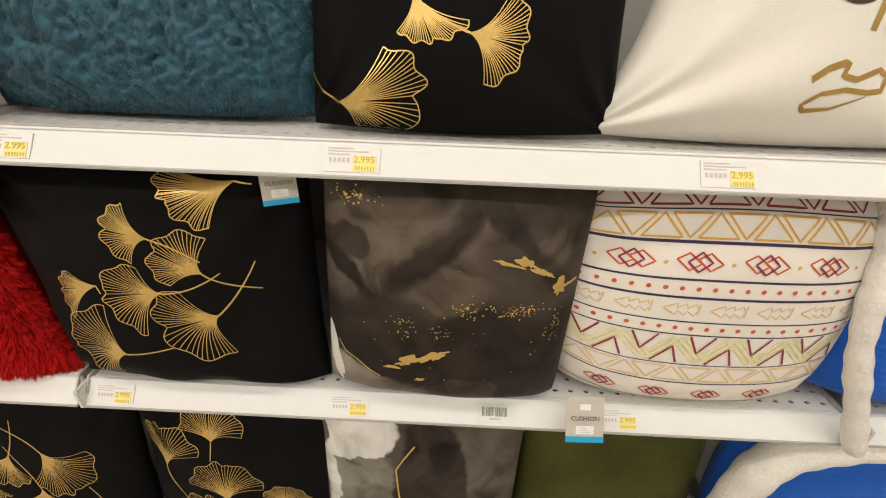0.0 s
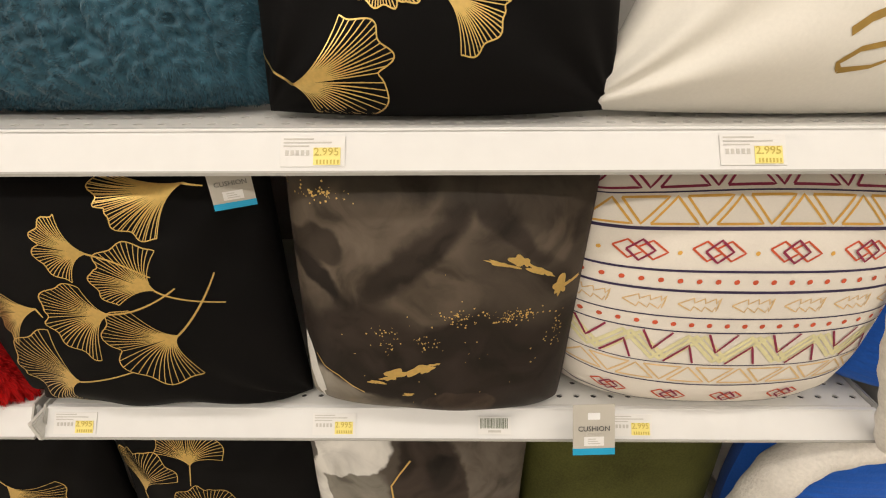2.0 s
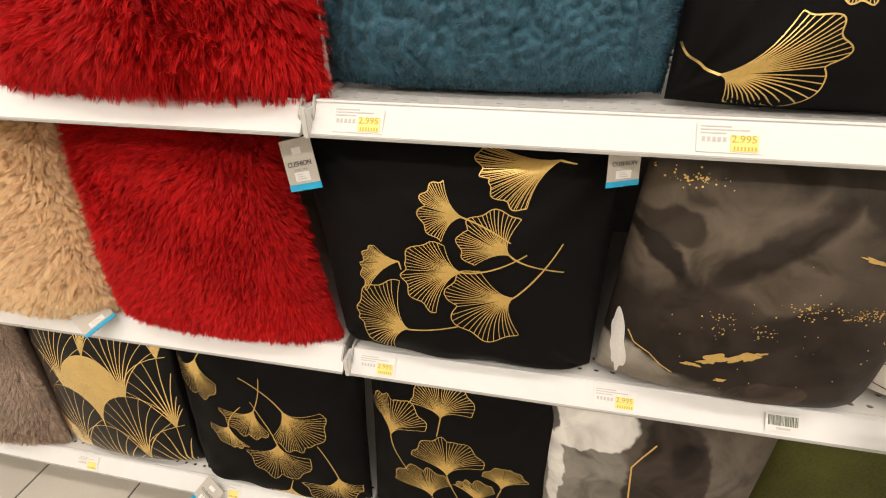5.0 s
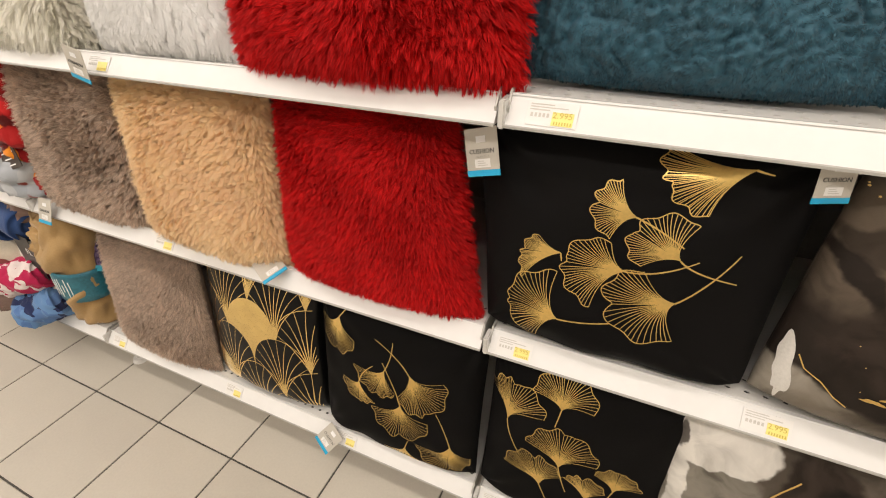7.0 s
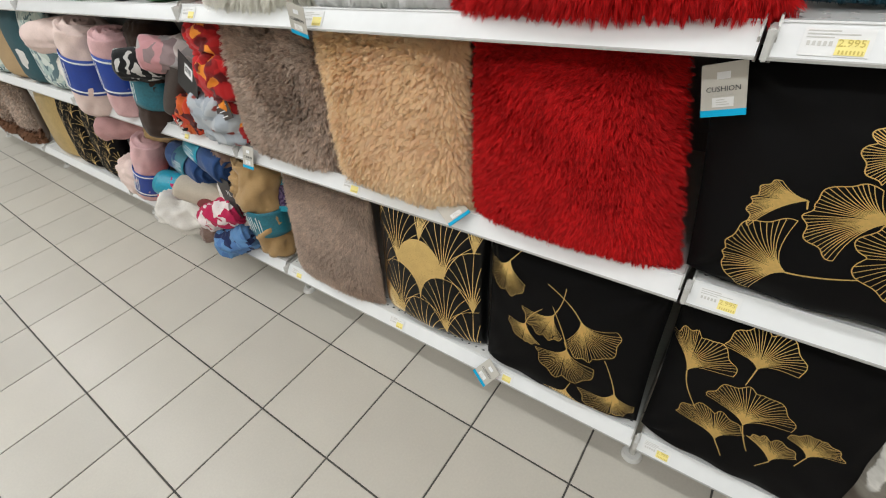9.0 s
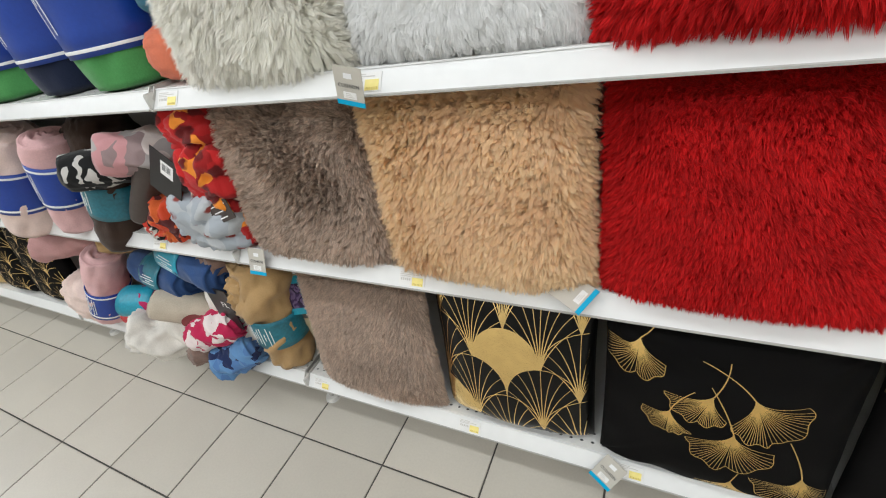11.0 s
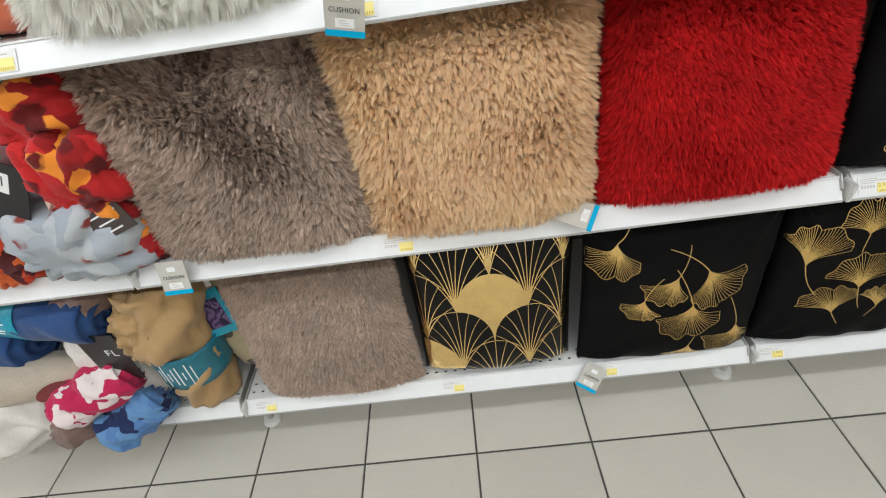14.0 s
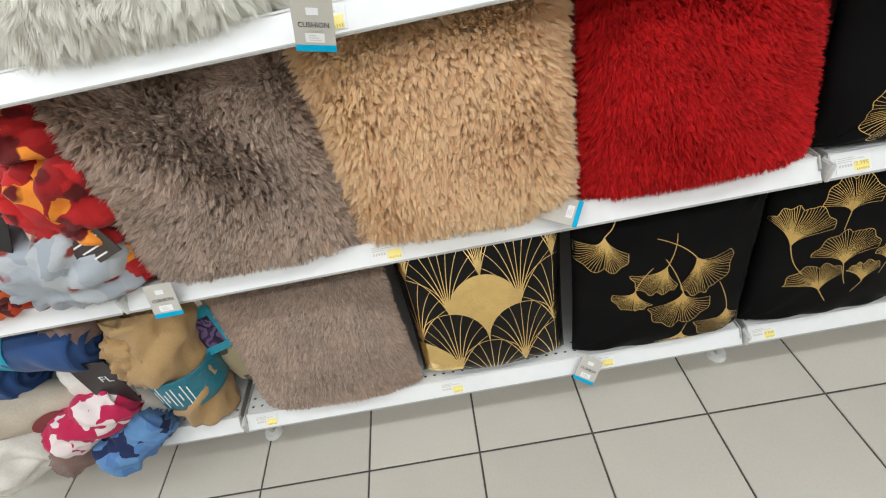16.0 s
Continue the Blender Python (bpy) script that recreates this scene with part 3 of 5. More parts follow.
olive_l, olive_l_p = cushion(0.758, 1.135, ZL, 0.43, 0.06, 0.07, 7, "plain olive green velvet cushion on the bottom shelf", CUSH, seed=26, wrinkle=0.004)
# top shelf
cream_u, cream_u_p = fur_cushion(-1.19, -0.79, ZU, 0.43, 0.062, 0.046, 6, "long-haired cream faux fur cushion on the top shelf", M_FURCREAM, M_FURCREAM, CUSH, seed=31, hair=dict(count=76000, length=0.034, width=0.0007, tuft=18, lie=0.62))
white_u, white_u_p = fur_cushion(-0.80, -0.405, ZU, 0.43, 0.062, 0.055, 6, "silky white faux fur cushion on the top shelf", M_FURWHITE, M_FURWHITE, CUSH, seed=32, hair=dict(count=64000, length=0.020, width=0.0009, lie=0.88, clump=0.4, tuft=40, swirl=1.2))
red_u, red_u_p = fur_cushion(-0.42, 0.055, ZU, 0.43, 0.066, 0.036, 6, "shaggy red faux fur cushion on the top shelf", M_FURRED, M_FURRED, CUSH, seed=33, hair=dict(count=84000, length=0.024, tuft=13))
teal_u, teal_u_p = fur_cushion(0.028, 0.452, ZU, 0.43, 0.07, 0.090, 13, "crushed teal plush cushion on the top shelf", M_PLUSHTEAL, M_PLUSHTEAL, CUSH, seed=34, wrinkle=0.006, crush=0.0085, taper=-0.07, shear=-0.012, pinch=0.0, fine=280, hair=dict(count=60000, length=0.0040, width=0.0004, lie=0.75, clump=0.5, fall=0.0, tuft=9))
black_u, black_u_p = cushion(0.436, 0.80, ZU, 0.43, 0.062, 0.056, 13, "black cushion with large gold ginkgo leaves on the top shelf", CUSH, seed=35, wrinkle=0.013, pleat=0.010)
satin_u, satin_u_p = cushion(0.744, 1.24, ZU, 0.43, 0.068, 0.060, 13, "white satin cushion with gold brush script on the top shelf", CUSH, seed=36, wrinkle=0.012, pinch=0.36, pleat=0.013)
for c, p, mat in ((black_m, black_m_p, M_BLACKCLOTH), (marble_m, marble_m_p, M_MARBLE), (ethnic_m, ethnic_m_p, M_COTTON), (deco_l, deco_l_p, M_BLACKSATIN),
                  (black_l, black_l_p, M_BLACKCLOTH), (black_a, black_a_p, M_BLACKCLOTH), (pale_l, pale_l_p, M_MARBLEPALE), (olive_l, olive_l_p, M_OLIVE),
                  (black_u, black_u_p, M_BLACKCLOTH), (satin_u, satin_u_p, M_SATIN)):
    under("cover", p.body(mat, 72), c)

# ---- prints on the cushions ----


def fine_line(pts, step=0.004):
    pts = np.asarray(pts, float)
    out = [pts[:1]]
    for a, b in zip(pts[:-1], pts[1:]):
        n = max(1, int(np.linalg.norm(b - a) / step))
        out.append(a + (b - a) * (np.arange(1, n + 1) / n)[:, None])
    return np.concatenate(out)


class Print:
    """Flat foil or ink laid on a pillow's face: ribbons and filled shapes joined into one mesh."""

    def __init__(self, p, off=0.0007):
        self.p, self.off, self.v, self.q, self.t, self.n = p, off, [], [], [], 0

    def add(self, ab, quads=(), tris=()):
        self.v.append(self.p.face(np.clip(ab[:, 0], -self.p.w * 0.497, self.p.w * 0.497), np.clip(ab[:, 1], 0.002, self.p.h * 0.995), self.off))
        if len(quads):
            self.q.append(np.asarray(quads) + self.n)
        if len(tris):
            self.t.append(np.asarray(tris) + self.n)
        self.n += len(ab)

    def ribbon(self, pts, w0, w1=None, step=0.004):
        c = fine_line(pts, step)
        d = np.gradient(c, axis=0)
        d /= np.linalg.norm(d, axis=1, keepdims=True) + 1e-9
        side = np.stack([-d[:, 1], d[:, 0]], -1)
        w = np.linspace(w0, w0 if w1 is None else w1, len(c))[:, None] / 2
        ab = np.stack([c - side * w, c + side * w], 1).reshape(-1, 2)
        k = np.arange(len(c) - 1)[:, None] * 2
        self.add(ab, k + np.array([[0, 2, 3, 1]]))

    def fill(self, edge, centre, rings=5):
        edge, centre = np.asarray(edge, float), np.asarray(centre, float)
        n = len(edge)
        ab = np.concatenate([centre + (edge - centre) * (r / rings) for r in range(1, rings + 1)] + [centre[None]])
        quads = [(r * n + i, r * n + (i + 1) % n, (r + 1) * n + (i + 1) % n, (r + 1) * n + i) for r in range(rings - 1) for i in range(n)]
        tris = [((i + 1) % n, i, rings * n) for i in range(n)]
        self.add(ab, quads, tris)

    def dot(self, a, b, r, n=10):
        e = [(a + r * math.cos(i * 6.2832 / n), b + r * math.sin(i * 6.2832 / n)) for i in range(n)]
        self.fill(e, (a, b), 1)

    def done(self, name, mat, parent, label=""):
        if not self.n:
            return None
        faces = ([np.concatenate(self.q)] if self.q else []) + ([np.concatenate(self.t)] if self.t else [])
        return under(name, mesh_np(name, np.concatenate(self.v), faces, mat), parent, label)


def bez(a, b, c, n=9):
    t = np.linspace(0, 1, n)[:, None]
    return (1 - t) ** 2 * np.asarray(a) + 2 * t * (1 - t) * np.asarray(b) + t * t * np.asarray(c)


def ginkgo_leaf(c, p, apex, tip_a, crown, tip_b, stem, veins=30, width=0.00115):
    """A fan of veins from the apex to a lobed rim that runs from one tip over the crown to the other."""
    apex, tip_a, crown, tip_b = (np.asarray(q, float) for q in (apex, tip_a, crown, tip_b))
    ang = lambda q: math.atan2(*(q - apex)[::-1])
    a0, am, a1 = ang(tip_a), ang(crown), ang(tip_b)
    am = a0 + (am - a0 + math.pi) % (2 * math.pi) - math.pi
    a1 = am + (a1 - am + math.pi) % (2 * math.pi) - math.pi
    r0, rm, r1 = (np.linalg.norm(q - apex) for q in (tip_a, crown, tip_b))
    axis = (crown - apex) / (rm + 1e-9)
    s = np.linspace(0, 1, 61)
    angle = np.where(s < 0.5, a0 + (am - a0) * s * 2, am + (a1 - am) * (s - 0.5) * 2)
    radius = r0 * (1 - s) * (1 - 2 * s) + 4 * rm * s * (1 - s) + r1 * s * (2 * s - 1)
    notch = np.exp(-((s - 0.52) / 0.035) ** 2) * 0.10
    radius = radius * (1 + 0.045 * np.cos(s * 6.2832 * 4.5 + r0 * 300) - notch)
    rim = apex + radius[:, None] * np.stack([np.cos(angle), np.sin(angle)], -1)
    pr = Print(p)
    for i in np.linspace(0, 60, veins).astype(int):
        end = rim[i]
        bend = apex + axis * (0.30 * radius[i]) + (end - apex) * 0.16
        pr.ribbon(bez(apex, bend, end), width * 1.15, width * 0.85, 0.006)
    pr.ribbon(rim, width * 1.25, step=0.003)
    leaf = pr.done("ginkgo_leaf", M_GOLD, c)
    if stem:
        pts = [apex] + [np.asarray(q, float) for q in stem]
        line = bez(*pts, n=14) if len(pts) == 3 else np.array(pts)
        ps = Print(p, 0.0014)
        ps.ribbon(line, 0.0026, 0.0018)
        ps.done("stem", M_GOLD, leaf)
    return leaf


ginkgo_leaf(black_m, black_m_p, (0.128, 0.345), (0.092, 0.281), (0.042, 0.318), (0.036, 0.366), [(0.147, 0.340)], 36)
ginkgo_leaf(black_m, black_m_p, (0.016, 0.269), (-0.012, 0.232), (-0.038, 0.282), (-0.007, 0.316), [(0.047, 0.257), (0.077, 0.237)])
ginkgo_leaf(black_m, black_m_p, (0.076, 0.219), (0.029, 0.200), (0.015, 0.253), (0.088, 0.268), [(0.093, 0.200), (0.147, 0.194)])
ginkgo_leaf(black_m, black_m_p, (0.013, 0.187), (-0.026, 0.117), (-0.072, 0.176), (-0.009, 0.226), [(0.055, 0.188), (0.098, 0.220)])
ginkgo_leaf(black_m, black_m_p, (0.083, 0.153), (0.092, 0.089), (-0.007, 0.123), (0.036, 0.194), [(0.117, 0.182), (0.142, 0.235)])
ginkgo_leaf(black_m, black_m_p, (-0.072, 0.079), (-0.110, 0.013), (-0.157, 0.082), (-0.077, 0.158), [(-0.033, 0.084), (0.006, 0.097)])
ginkgo_leaf(black_m, black_m_p, (-0.074, 0.193), (-0.130, 0.135), (-0.133, 0.181), (-0.107, 0.214), [(-0.072, 0.180)])
ginkgo_leaf(black_u, black_u_p, (-0.143, 0.027), (-0.127, 0.004), (-0.045, 0.038), (-0.091, 0.084), [(-0.175, 0.040), (-0.180, 0.059)])
ginkgo_leaf(black_u, black_u_p, (0.004, 0.101), (0.022, 0.051), (0.064, 0.089), (0.046, 0.146), [(-0.021, 0.108), (-0.054, 0.129)])
ginkgo_leaf(black_u, black_u_p, (-0.058, 0.136), (-0.074, 0.101), (-0.035, 0.091), (0.003, 0.112), [(-0.076, 0.149)])
ginkgo_leaf(black_l, black_l_p, (-0.151, 0.373), (-0.215, 0.365), (-0.159, 0.282), (-0.099, 0.325), [(-0.125, 0.407)])
ginkgo_leaf(black_l, black_l_p, (-0.014, 0.279), (-0.096, 0.269), (-0.040, 0.202), (0.016, 0.218), [(0.006, 0.320), (0.004, 0.361)])
ginkgo_leaf(black_l, black_l_p, (0.052, 0.289), (0.023, 0.215), (0.093, 0.182), (0.134, 0.289), [(0.020, 0.331), (-0.041, 0.357)])
ginkgo_leaf(black_l, black_l_p, (-0.085, 0.220), (-0.138, 0.213), (-0.088, 0.162), (-0.042, 0.173), [(-0.078, 0.253), (-0.046, 0.281)])
ginkgo_leaf(black_l, black_l_p, (0.031, 0.193), (-0.047, 0.161), (0.024, 0.091), (0.106, 0.160), [(0.012, 0.251), (-0.020, 0.301)])
ginkgo_leaf(black_l, black_l_p, (0.159, 0.102), (0.076, 0.084), (0.157, 0.016), (0.209, 0.064), [(0.150, 0.147), (0.122, 0.198)])
ginkgo_leaf(black_l, black_l_p, (0.044, 0.061), (-0.018, 0.034), (0.040, 0.017), (0.115, 0.015), [(0.053, 0.089)])
ginkgo_leaf(black_a, black_a_p, (-0.150, 0.252), (-0.196, 0.318), (-0.149, 0.358), (-0.071, 0.293), [(-0.144, 0.206), (-0.110, 0.171)])
ginkgo_leaf(black_a, black_a_p, (-0.043, 0.329), (-0.103, 0.349), (-0.046, 0.412), (0.021, 0.344), [(-0.049, 0.285)])
ginkgo_leaf(black_a, black_a_p, (-0.025, 0.188), (-0.100, 0.217), (-0.032, 0.283), (0.050, 0.217), [(-0.014, 0.150), (0.001, 0.123)])
ginkgo_leaf(black_a, black_a_p, (-0.056, 0.113), (-0.144, 0.134), (-0.081, 0.194), (-0.014, 0.160), [(-0.034, 0.079)])
ginkgo_leaf(black_a, black_a_p, (0.042, 0.123), (-0.010, 0.164), (0.023, 0.183), (0.078, 0.156), [(0.025, 0.093)])
ginkgo_leaf(black_a, black_a_p, (0.089, 0.168), (0.046, 0.201), (0.094, 0.223), (0.141, 0.185), [(0.079, 0.138)])

# gold fans on the glossy black cushion
R = 0.086
RZ = 0.102
for row in range(-3, 4):
    for col in range(-4, 5):
        if (row + col) % 2:
            continue
        bx, bz = -0.004 + col * R, 0.137 - row * RZ
        if not (-0.25 < bx < 0.25 and -0.09 < bz < 0.42):
            continue
        base = np.array((bx, bz))
        th = np.linspace(0, math.pi, 19)
        arch = base + (0, RZ) + np.stack([R * np.cos(th), RZ * np.sin(th)], -1)
        keep = lambda q: (np.abs(q[:, 0]) < 0.187) & (q[:, 1] > 0.004) & (q[:, 1] < 0.425)
        q1 = np.linspace(math.pi, math.pi / 2, 9)
        right = base + (R, 0) + np.stack([R * np.cos(q1), RZ * np.sin(q1)], -1)
        left = base + (-R, 0) + np.stack([-R * np.cos(q1), RZ * np.sin(q1)], -1)
        if (col, row) in ((0, 0), (-2, 2), (1, 3), (3, -1), (-3, -1)) and abs(col) < 3:
            pr = Print(deco_l_p)
            edge = np.concatenate([right, arch[1:-1], left[::-1][:-1]])
            edge = np.clip(edge, (-0.186, 0.005), (0.186, 0.42))
            pr.fill(edge, np.clip(base + (0, RZ * 1.0), (-0.18, 0.01), (0.18, 0.41)), 6)
            pr.done("gold_scallop", M_GOLDBRIGHT, deco_l, "solid gold foil scallop")
            continue
        pr = Print(deco_l_p)
        for i in range(1, 18, 2):
            end = arch[i]
            line = bez(base, base + (end - base) * (0.30, 0.72), end, 14)
            line = line[keep(line)]
            if len(line) > 1:
                pr.ribbon(line, 0.0034, 0.0012)
        k = keep(arch)
        if k.sum() > 1:
            run = arch[k]
            pr.ribbon(run, 0.0019, 0.0019)
        if keep(base[None])[0]:
            pr.fill([base + (-0.0035, 0.016), base, base + (0.0035, 0.016), base + (0, 0.03)], base + (0, 0.014), 2)
        pr.done("gold_fan", M_GOLDBRIGHT, deco_l)

# tribal bands on the white cushion
M_NAVY = surface("navy_ink", (0.035, 0.022, 0.07), 0.75, vary=0.2, scale=30)
M_ORANGE = surface("amber_ink", (0.72, 0.40, 0.08), 0.75, vary=0.15, scale=30)
M_PALEORANGE = surface("pale_amber_ink", (0.74, 0.52, 0.26), 0.75, vary=0.15, scale=30)
M_SCARLET = surface("scarlet_ink", (0.60, 0.09, 0.035), 0.75, vary=0.15, scale=30)
M_MAROON = surface("maroon_ink", (0.26, 0.02, 0.06), 0.75, vary=0.15, scale=30)
M_LIME = surface("pale_lime_ink", (0.74, 0.69, 0.40), 0.75, vary=0.12, scale=30)
W = ethnic_m_p.w * 0.485
for b, w in ((0.330, 0.0016), (0.2915, 0.0040), (0.242, 0.0030), (0.216, 0.0034), (0.179, 0.0018), (0.158, 0.0018), (0.107, 0.0014), (0.073, 0.0018), (0.030, 0.0018)):
    pr = Print(ethnic_m_p)
    pr.ribbon([(-W, b), (W, b)], w, step=0.006)
    pr.done("stripe", M_NAVY, ethnic_m)


def triangle_row(lo, hi, period, mat, w, name):
    a, up = -W, True
    while a + period * 0.92 < W:
        c0, c1, cm = a + 0.003, a + period * 0.86, a + period * 0.44
        y0, y1 = (lo, hi) if up else (hi, lo)
        pr = Print(ethnic_m_p)
        pr.ribbon([(c0, y0), (cm, y1), (c1, y0), (c0, y0)], w)
        pr.done(name, mat, ethnic_m)
        a, up = a + period * 0.56, not up


triangle_row(0.2965, 0.3255, 0.062, M_ORANGE, 0.0026, "triangle")
triangle_row(0.078, 0.102, 0.058, M_PALEORANGE, 0.0024, "triangle")
triangle_row(0.335, 0.362, 0.066, M_MAROON, 0.0026, "triangle")
for shift, mat, w in ((-0.016, M_LIME, 0.0048), (0.0, M_LIME, 0.0048), (0.016, M_LIME, 0.0048)):
    pr = Print(ethnic_m_p, 0.0009)
    pts = [(-W + 0.004 + i * 0.0375 + shift * 0.6, 0.113 if i % 2 else 0.152) for i in range(11)]
    pr.ribbon(pts, w)
    pr.done("zigzag", mat, ethnic_m)
for i in range(6):
    a = -W + 0.02 + i * 0.076
    if a + 0.03 < W:
        pr = Print(ethnic_m_p, 0.0013)
        pr.ribbon([(a - 0.004, 0.156), (a + 0.010, 0.128), (a + 0.030, 0.156)], 0.0028)
        pr.done("chevron", M_MAROON, ethnic_m)
    if a + 0.068 < W:
        pr = Print(ethnic_m_p, 0.0013)
        pr.ribbon([(a + 0.026, 0.110), (a + 0.052, 0.138), (a + 0.062, 0.110)], 0.0028)
        pr.done("chevron", M_MAROON, ethnic_m)


def diamond(a, b, s):
    pr = Print(ethnic_m_p)
    for da in (-0.013, 0.013):
        x = a + da * s
        pr.ribbon([(x - 0.016 * s, b + 0.003 * s), (x - 0.002 * s, b + 0.0115 * s), (x + 0.016 * s, b - 0.002 * s), (x + 0.002 * s, b - 0.0115 * s), (x - 0.016 * s, b + 0.003 * s)], 0.0023)
    ob = pr.done("diamond", M_SCARLET, ethnic_m)
    pr = Print(ethnic_m_p, 0.0016)
    pr.ribbon([(a - 0.015 * s, b), (a, b + 0.013 * s), (a + 0.015 * s, b), (a, b - 0.013 * s), (a - 0.015 * s, b)], 0.0027)
    pr.done("inner_diamond", M_MAROON, ob)


for a in (-0.143, -0.060, 0.024, 0.108):
    diamond(a, 0.266, 1.0)
for a in (-0.15, -0.07, 0.01, 0.09):
    diamond(a, 0.050, 0.8)
for b, start in ((0.229, -0.196), (0.1685, -0.190)):
    for i in range(20):
        if start + i * 0.0205 < W:
            pr = Print(ethnic_m_p)
            pr.dot(start + i * 0.0205, b, 0.0032)
            pr.done("dot", M_SCARLET, ethnic_m)
for a in (-0.185, -0.1015, -0.018, 0.066, 0.150):
    pr = Print(ethnic_m_p)
    pr.dot(a, 0.264, 0.0026)
    pr.done("dot", M_ORANGE, ethnic_m)
for i in range(7):
    a = -0.185 + i * 0.060
    pr = Print(ethnic_m_p)
    pts = [(a - 0.024, 0.198)]
    for k in range(3):
        pts += [(a - 0.008 + k * 0.012, 0.207), (a - 0.006 + k * 0.012, 0.2005)]
    pts += [(a + 0.022, 0.208), (a + 0.020, 0.190)]
    for k in (2, 1, 0):
        pts += [(a - 0.006 + k * 0.012, 0.1955), (a - 0.008 + k * 0.012, 0.189)]
    pts += [(a - 0.024, 0.198)]
    pr.ribbon(pts, 0.0018)
    pr.done("arrow", M_PALEORANGE, ethnic_m)

# gold flecks and pale washes on the ink-wash cushions


def blot(p, c, name, mat, a, b, ra, rb, seed, turn=0.0, off=0.0012, rough=0.35):
    rng = np.random.RandomState(seed)
    n = 44
    th = np.linspace(0, 2 * math.pi, n, endpoint=False)
    r = np.ones(n)
    for k in range(1, 9):
        r += rough / k ** 0.7 * 0.55 * np.sin(k * th + rng.uniform(0, 6.28))
    r = np.clip(r, 0.25, 2)
    x, y = ra * r * np.cos(th), rb * r * np.sin(th)
    e = np.stack([a + x * math.cos(turn) - y * math.sin(turn), b + x * math.sin(turn) + y * math.cos(turn)], -1)
    pr = Print(p, off)
    pr.fill(e, (a, b), 4)
    return pr.done(name, mat, c)


def specks(p, c, a, b, ra, rb, n, seed, size=0.0011):
    rng = np.random.RandomState(seed)
    pr = Print(p)
    for _ in range(n):
        x, y, s = rng.normal(0, 0.45), rng.normal(0, 0.45), size * rng.uniform(0.3, 1.3)
        pr.dot(a + x * ra, b + y * rb, s, 6)
    tagged(pr.done("gold_specks", M_GOLD, c), kind="stuff")


M_WASHWHITE = surface("pale_wash", (0.66, 0.64, 0.60), 0.6, vary=0.15, scale=14, fine=300)
M_WASHBROWN = surface("brown_wash", (0.055, 0.035, 0.026), 0.6, vary=0.3, scale=10, fine=300)
for i, (a, b, ra, rb, t) in enumerate(((0.072, 0.246, 0.016, 0.0028, -0.25), (0.098, 0.248, 0.012, 0.006, -0.5), (0.123, 0.232, 0.018, 0.004, -0.5), (0.150, 0.208, 0.008, 0.012, -0.2), (0.160, 0.212, 0.012, 0.003, 0.3),
                                       (-0.058, 0.080, 0.017, 0.007, 0.35), (-0.020, 0.092, 0.016, 0.007, 0.4), (-0.082, 0.066, 0.010, 0.003, 0.1), (-0.039, 0.050, 0.006, 0.003, 0.3), (-0.004, 0.102, 0.008, 0.0022, 0.2))):
    blot(marble_m_p, marble_m, "gold_fleck", M_GOLD, a * 0.97, b + 0.012, ra, rb, 50 + i, t, rough=0.6)
for a, b, ra, rb, n, s in ((-0.145, 0.318, 0.045, 0.012, 60, 1), (-0.065, 0.147, 0.022, 0.022, 34, 2), (-0.012, 0.139, 0.018, 0.012, 26, 3), (0.024, 0.177, 0.03, 0.012, 40, 4), (0.094, 0.178, 0.045, 0.012, 90, 5), (0.155, 0.145, 0.014, 0.03, 30, 6), (0.0, 0.12, 0.16, 0.08, 26, 7)):
    specks(marble_m_p, marble_m, a * 0.97, b + 0.008, ra, rb, n, s)
blot(marble_m_p, marble_m, "white_wash", M_WASHWHITE, -0.166, 0.062, 0.010, 0.045, 72, 0.15, 0.0009)
pr = Print(pale_l_p)
pr.ribbon([(-0.010, 0.355), (-0.030, 0.325), (-0.044, 0.300), (-0.040, 0.262), (-0.036, 0.229), (-0.030, 0.185), (-0.045, 0.13)], 0.0030)
pr.done("gold_vein", M_GOLD, pale_l)
pr = Print(marble_m_p)
pr.ribbon([(-0.160, 0.100), (-0.150, 0.085), (-0.130, 0.078), (-0.111, 0.063), (-0.095, 0.056)], 0.0016)
pr.done("gold_vein", M_GOLD, marble_m)

# brush script on the satin cushion
M_SCRIPT = surface("gold_brush_ink", (0.42, 0.26, 0.06), 0.45, metal=0.35, vary=0.15, scale=30)
for pts, w0, w1 in (([(-0.030, 0.068), (-0.012, 0.079), (0.008, 0.085), (0.016, 0.082)], 0.008, 0.007),
                    ([(0.014, 0.084), (0.010, 0.073), (0.030, 0.070), (0.058, 0.080), (0.070, 0.074), (0.066, 0.060), (0.048, 0.058), (0.020, 0.060), (-0.010, 0.055), (-0.028, 0.044), (-0.022, 0.038)], 0.006, 0.0045),
                    ([(-0.022, 0.038), (0.010, 0.041), (0.048, 0.054)], 0.005, 0.001),
                    ([(0.044, 0.165), (0.038, 0.135), (0.033, 0.115)], 0.010, 0.008)):
    pr = Print(satin_u_p)
    pr.ribbon(pts, w0, w1)
    pr.done("brush_stroke", M_SCRIPT, satin_u)
blot(satin_u_p, satin_u, "brown_print", M_WASHBROWN, 0.0, 0.165, 0.05, 0.028, 91, 0, 0.0008, 0.08)
pr = Print(satin_u_p)
pr.dot(0.052, 0.118, 0.003)
pr.done("brush_stroke", M_SCRIPT, satin_u)

# ---- swing tags ----


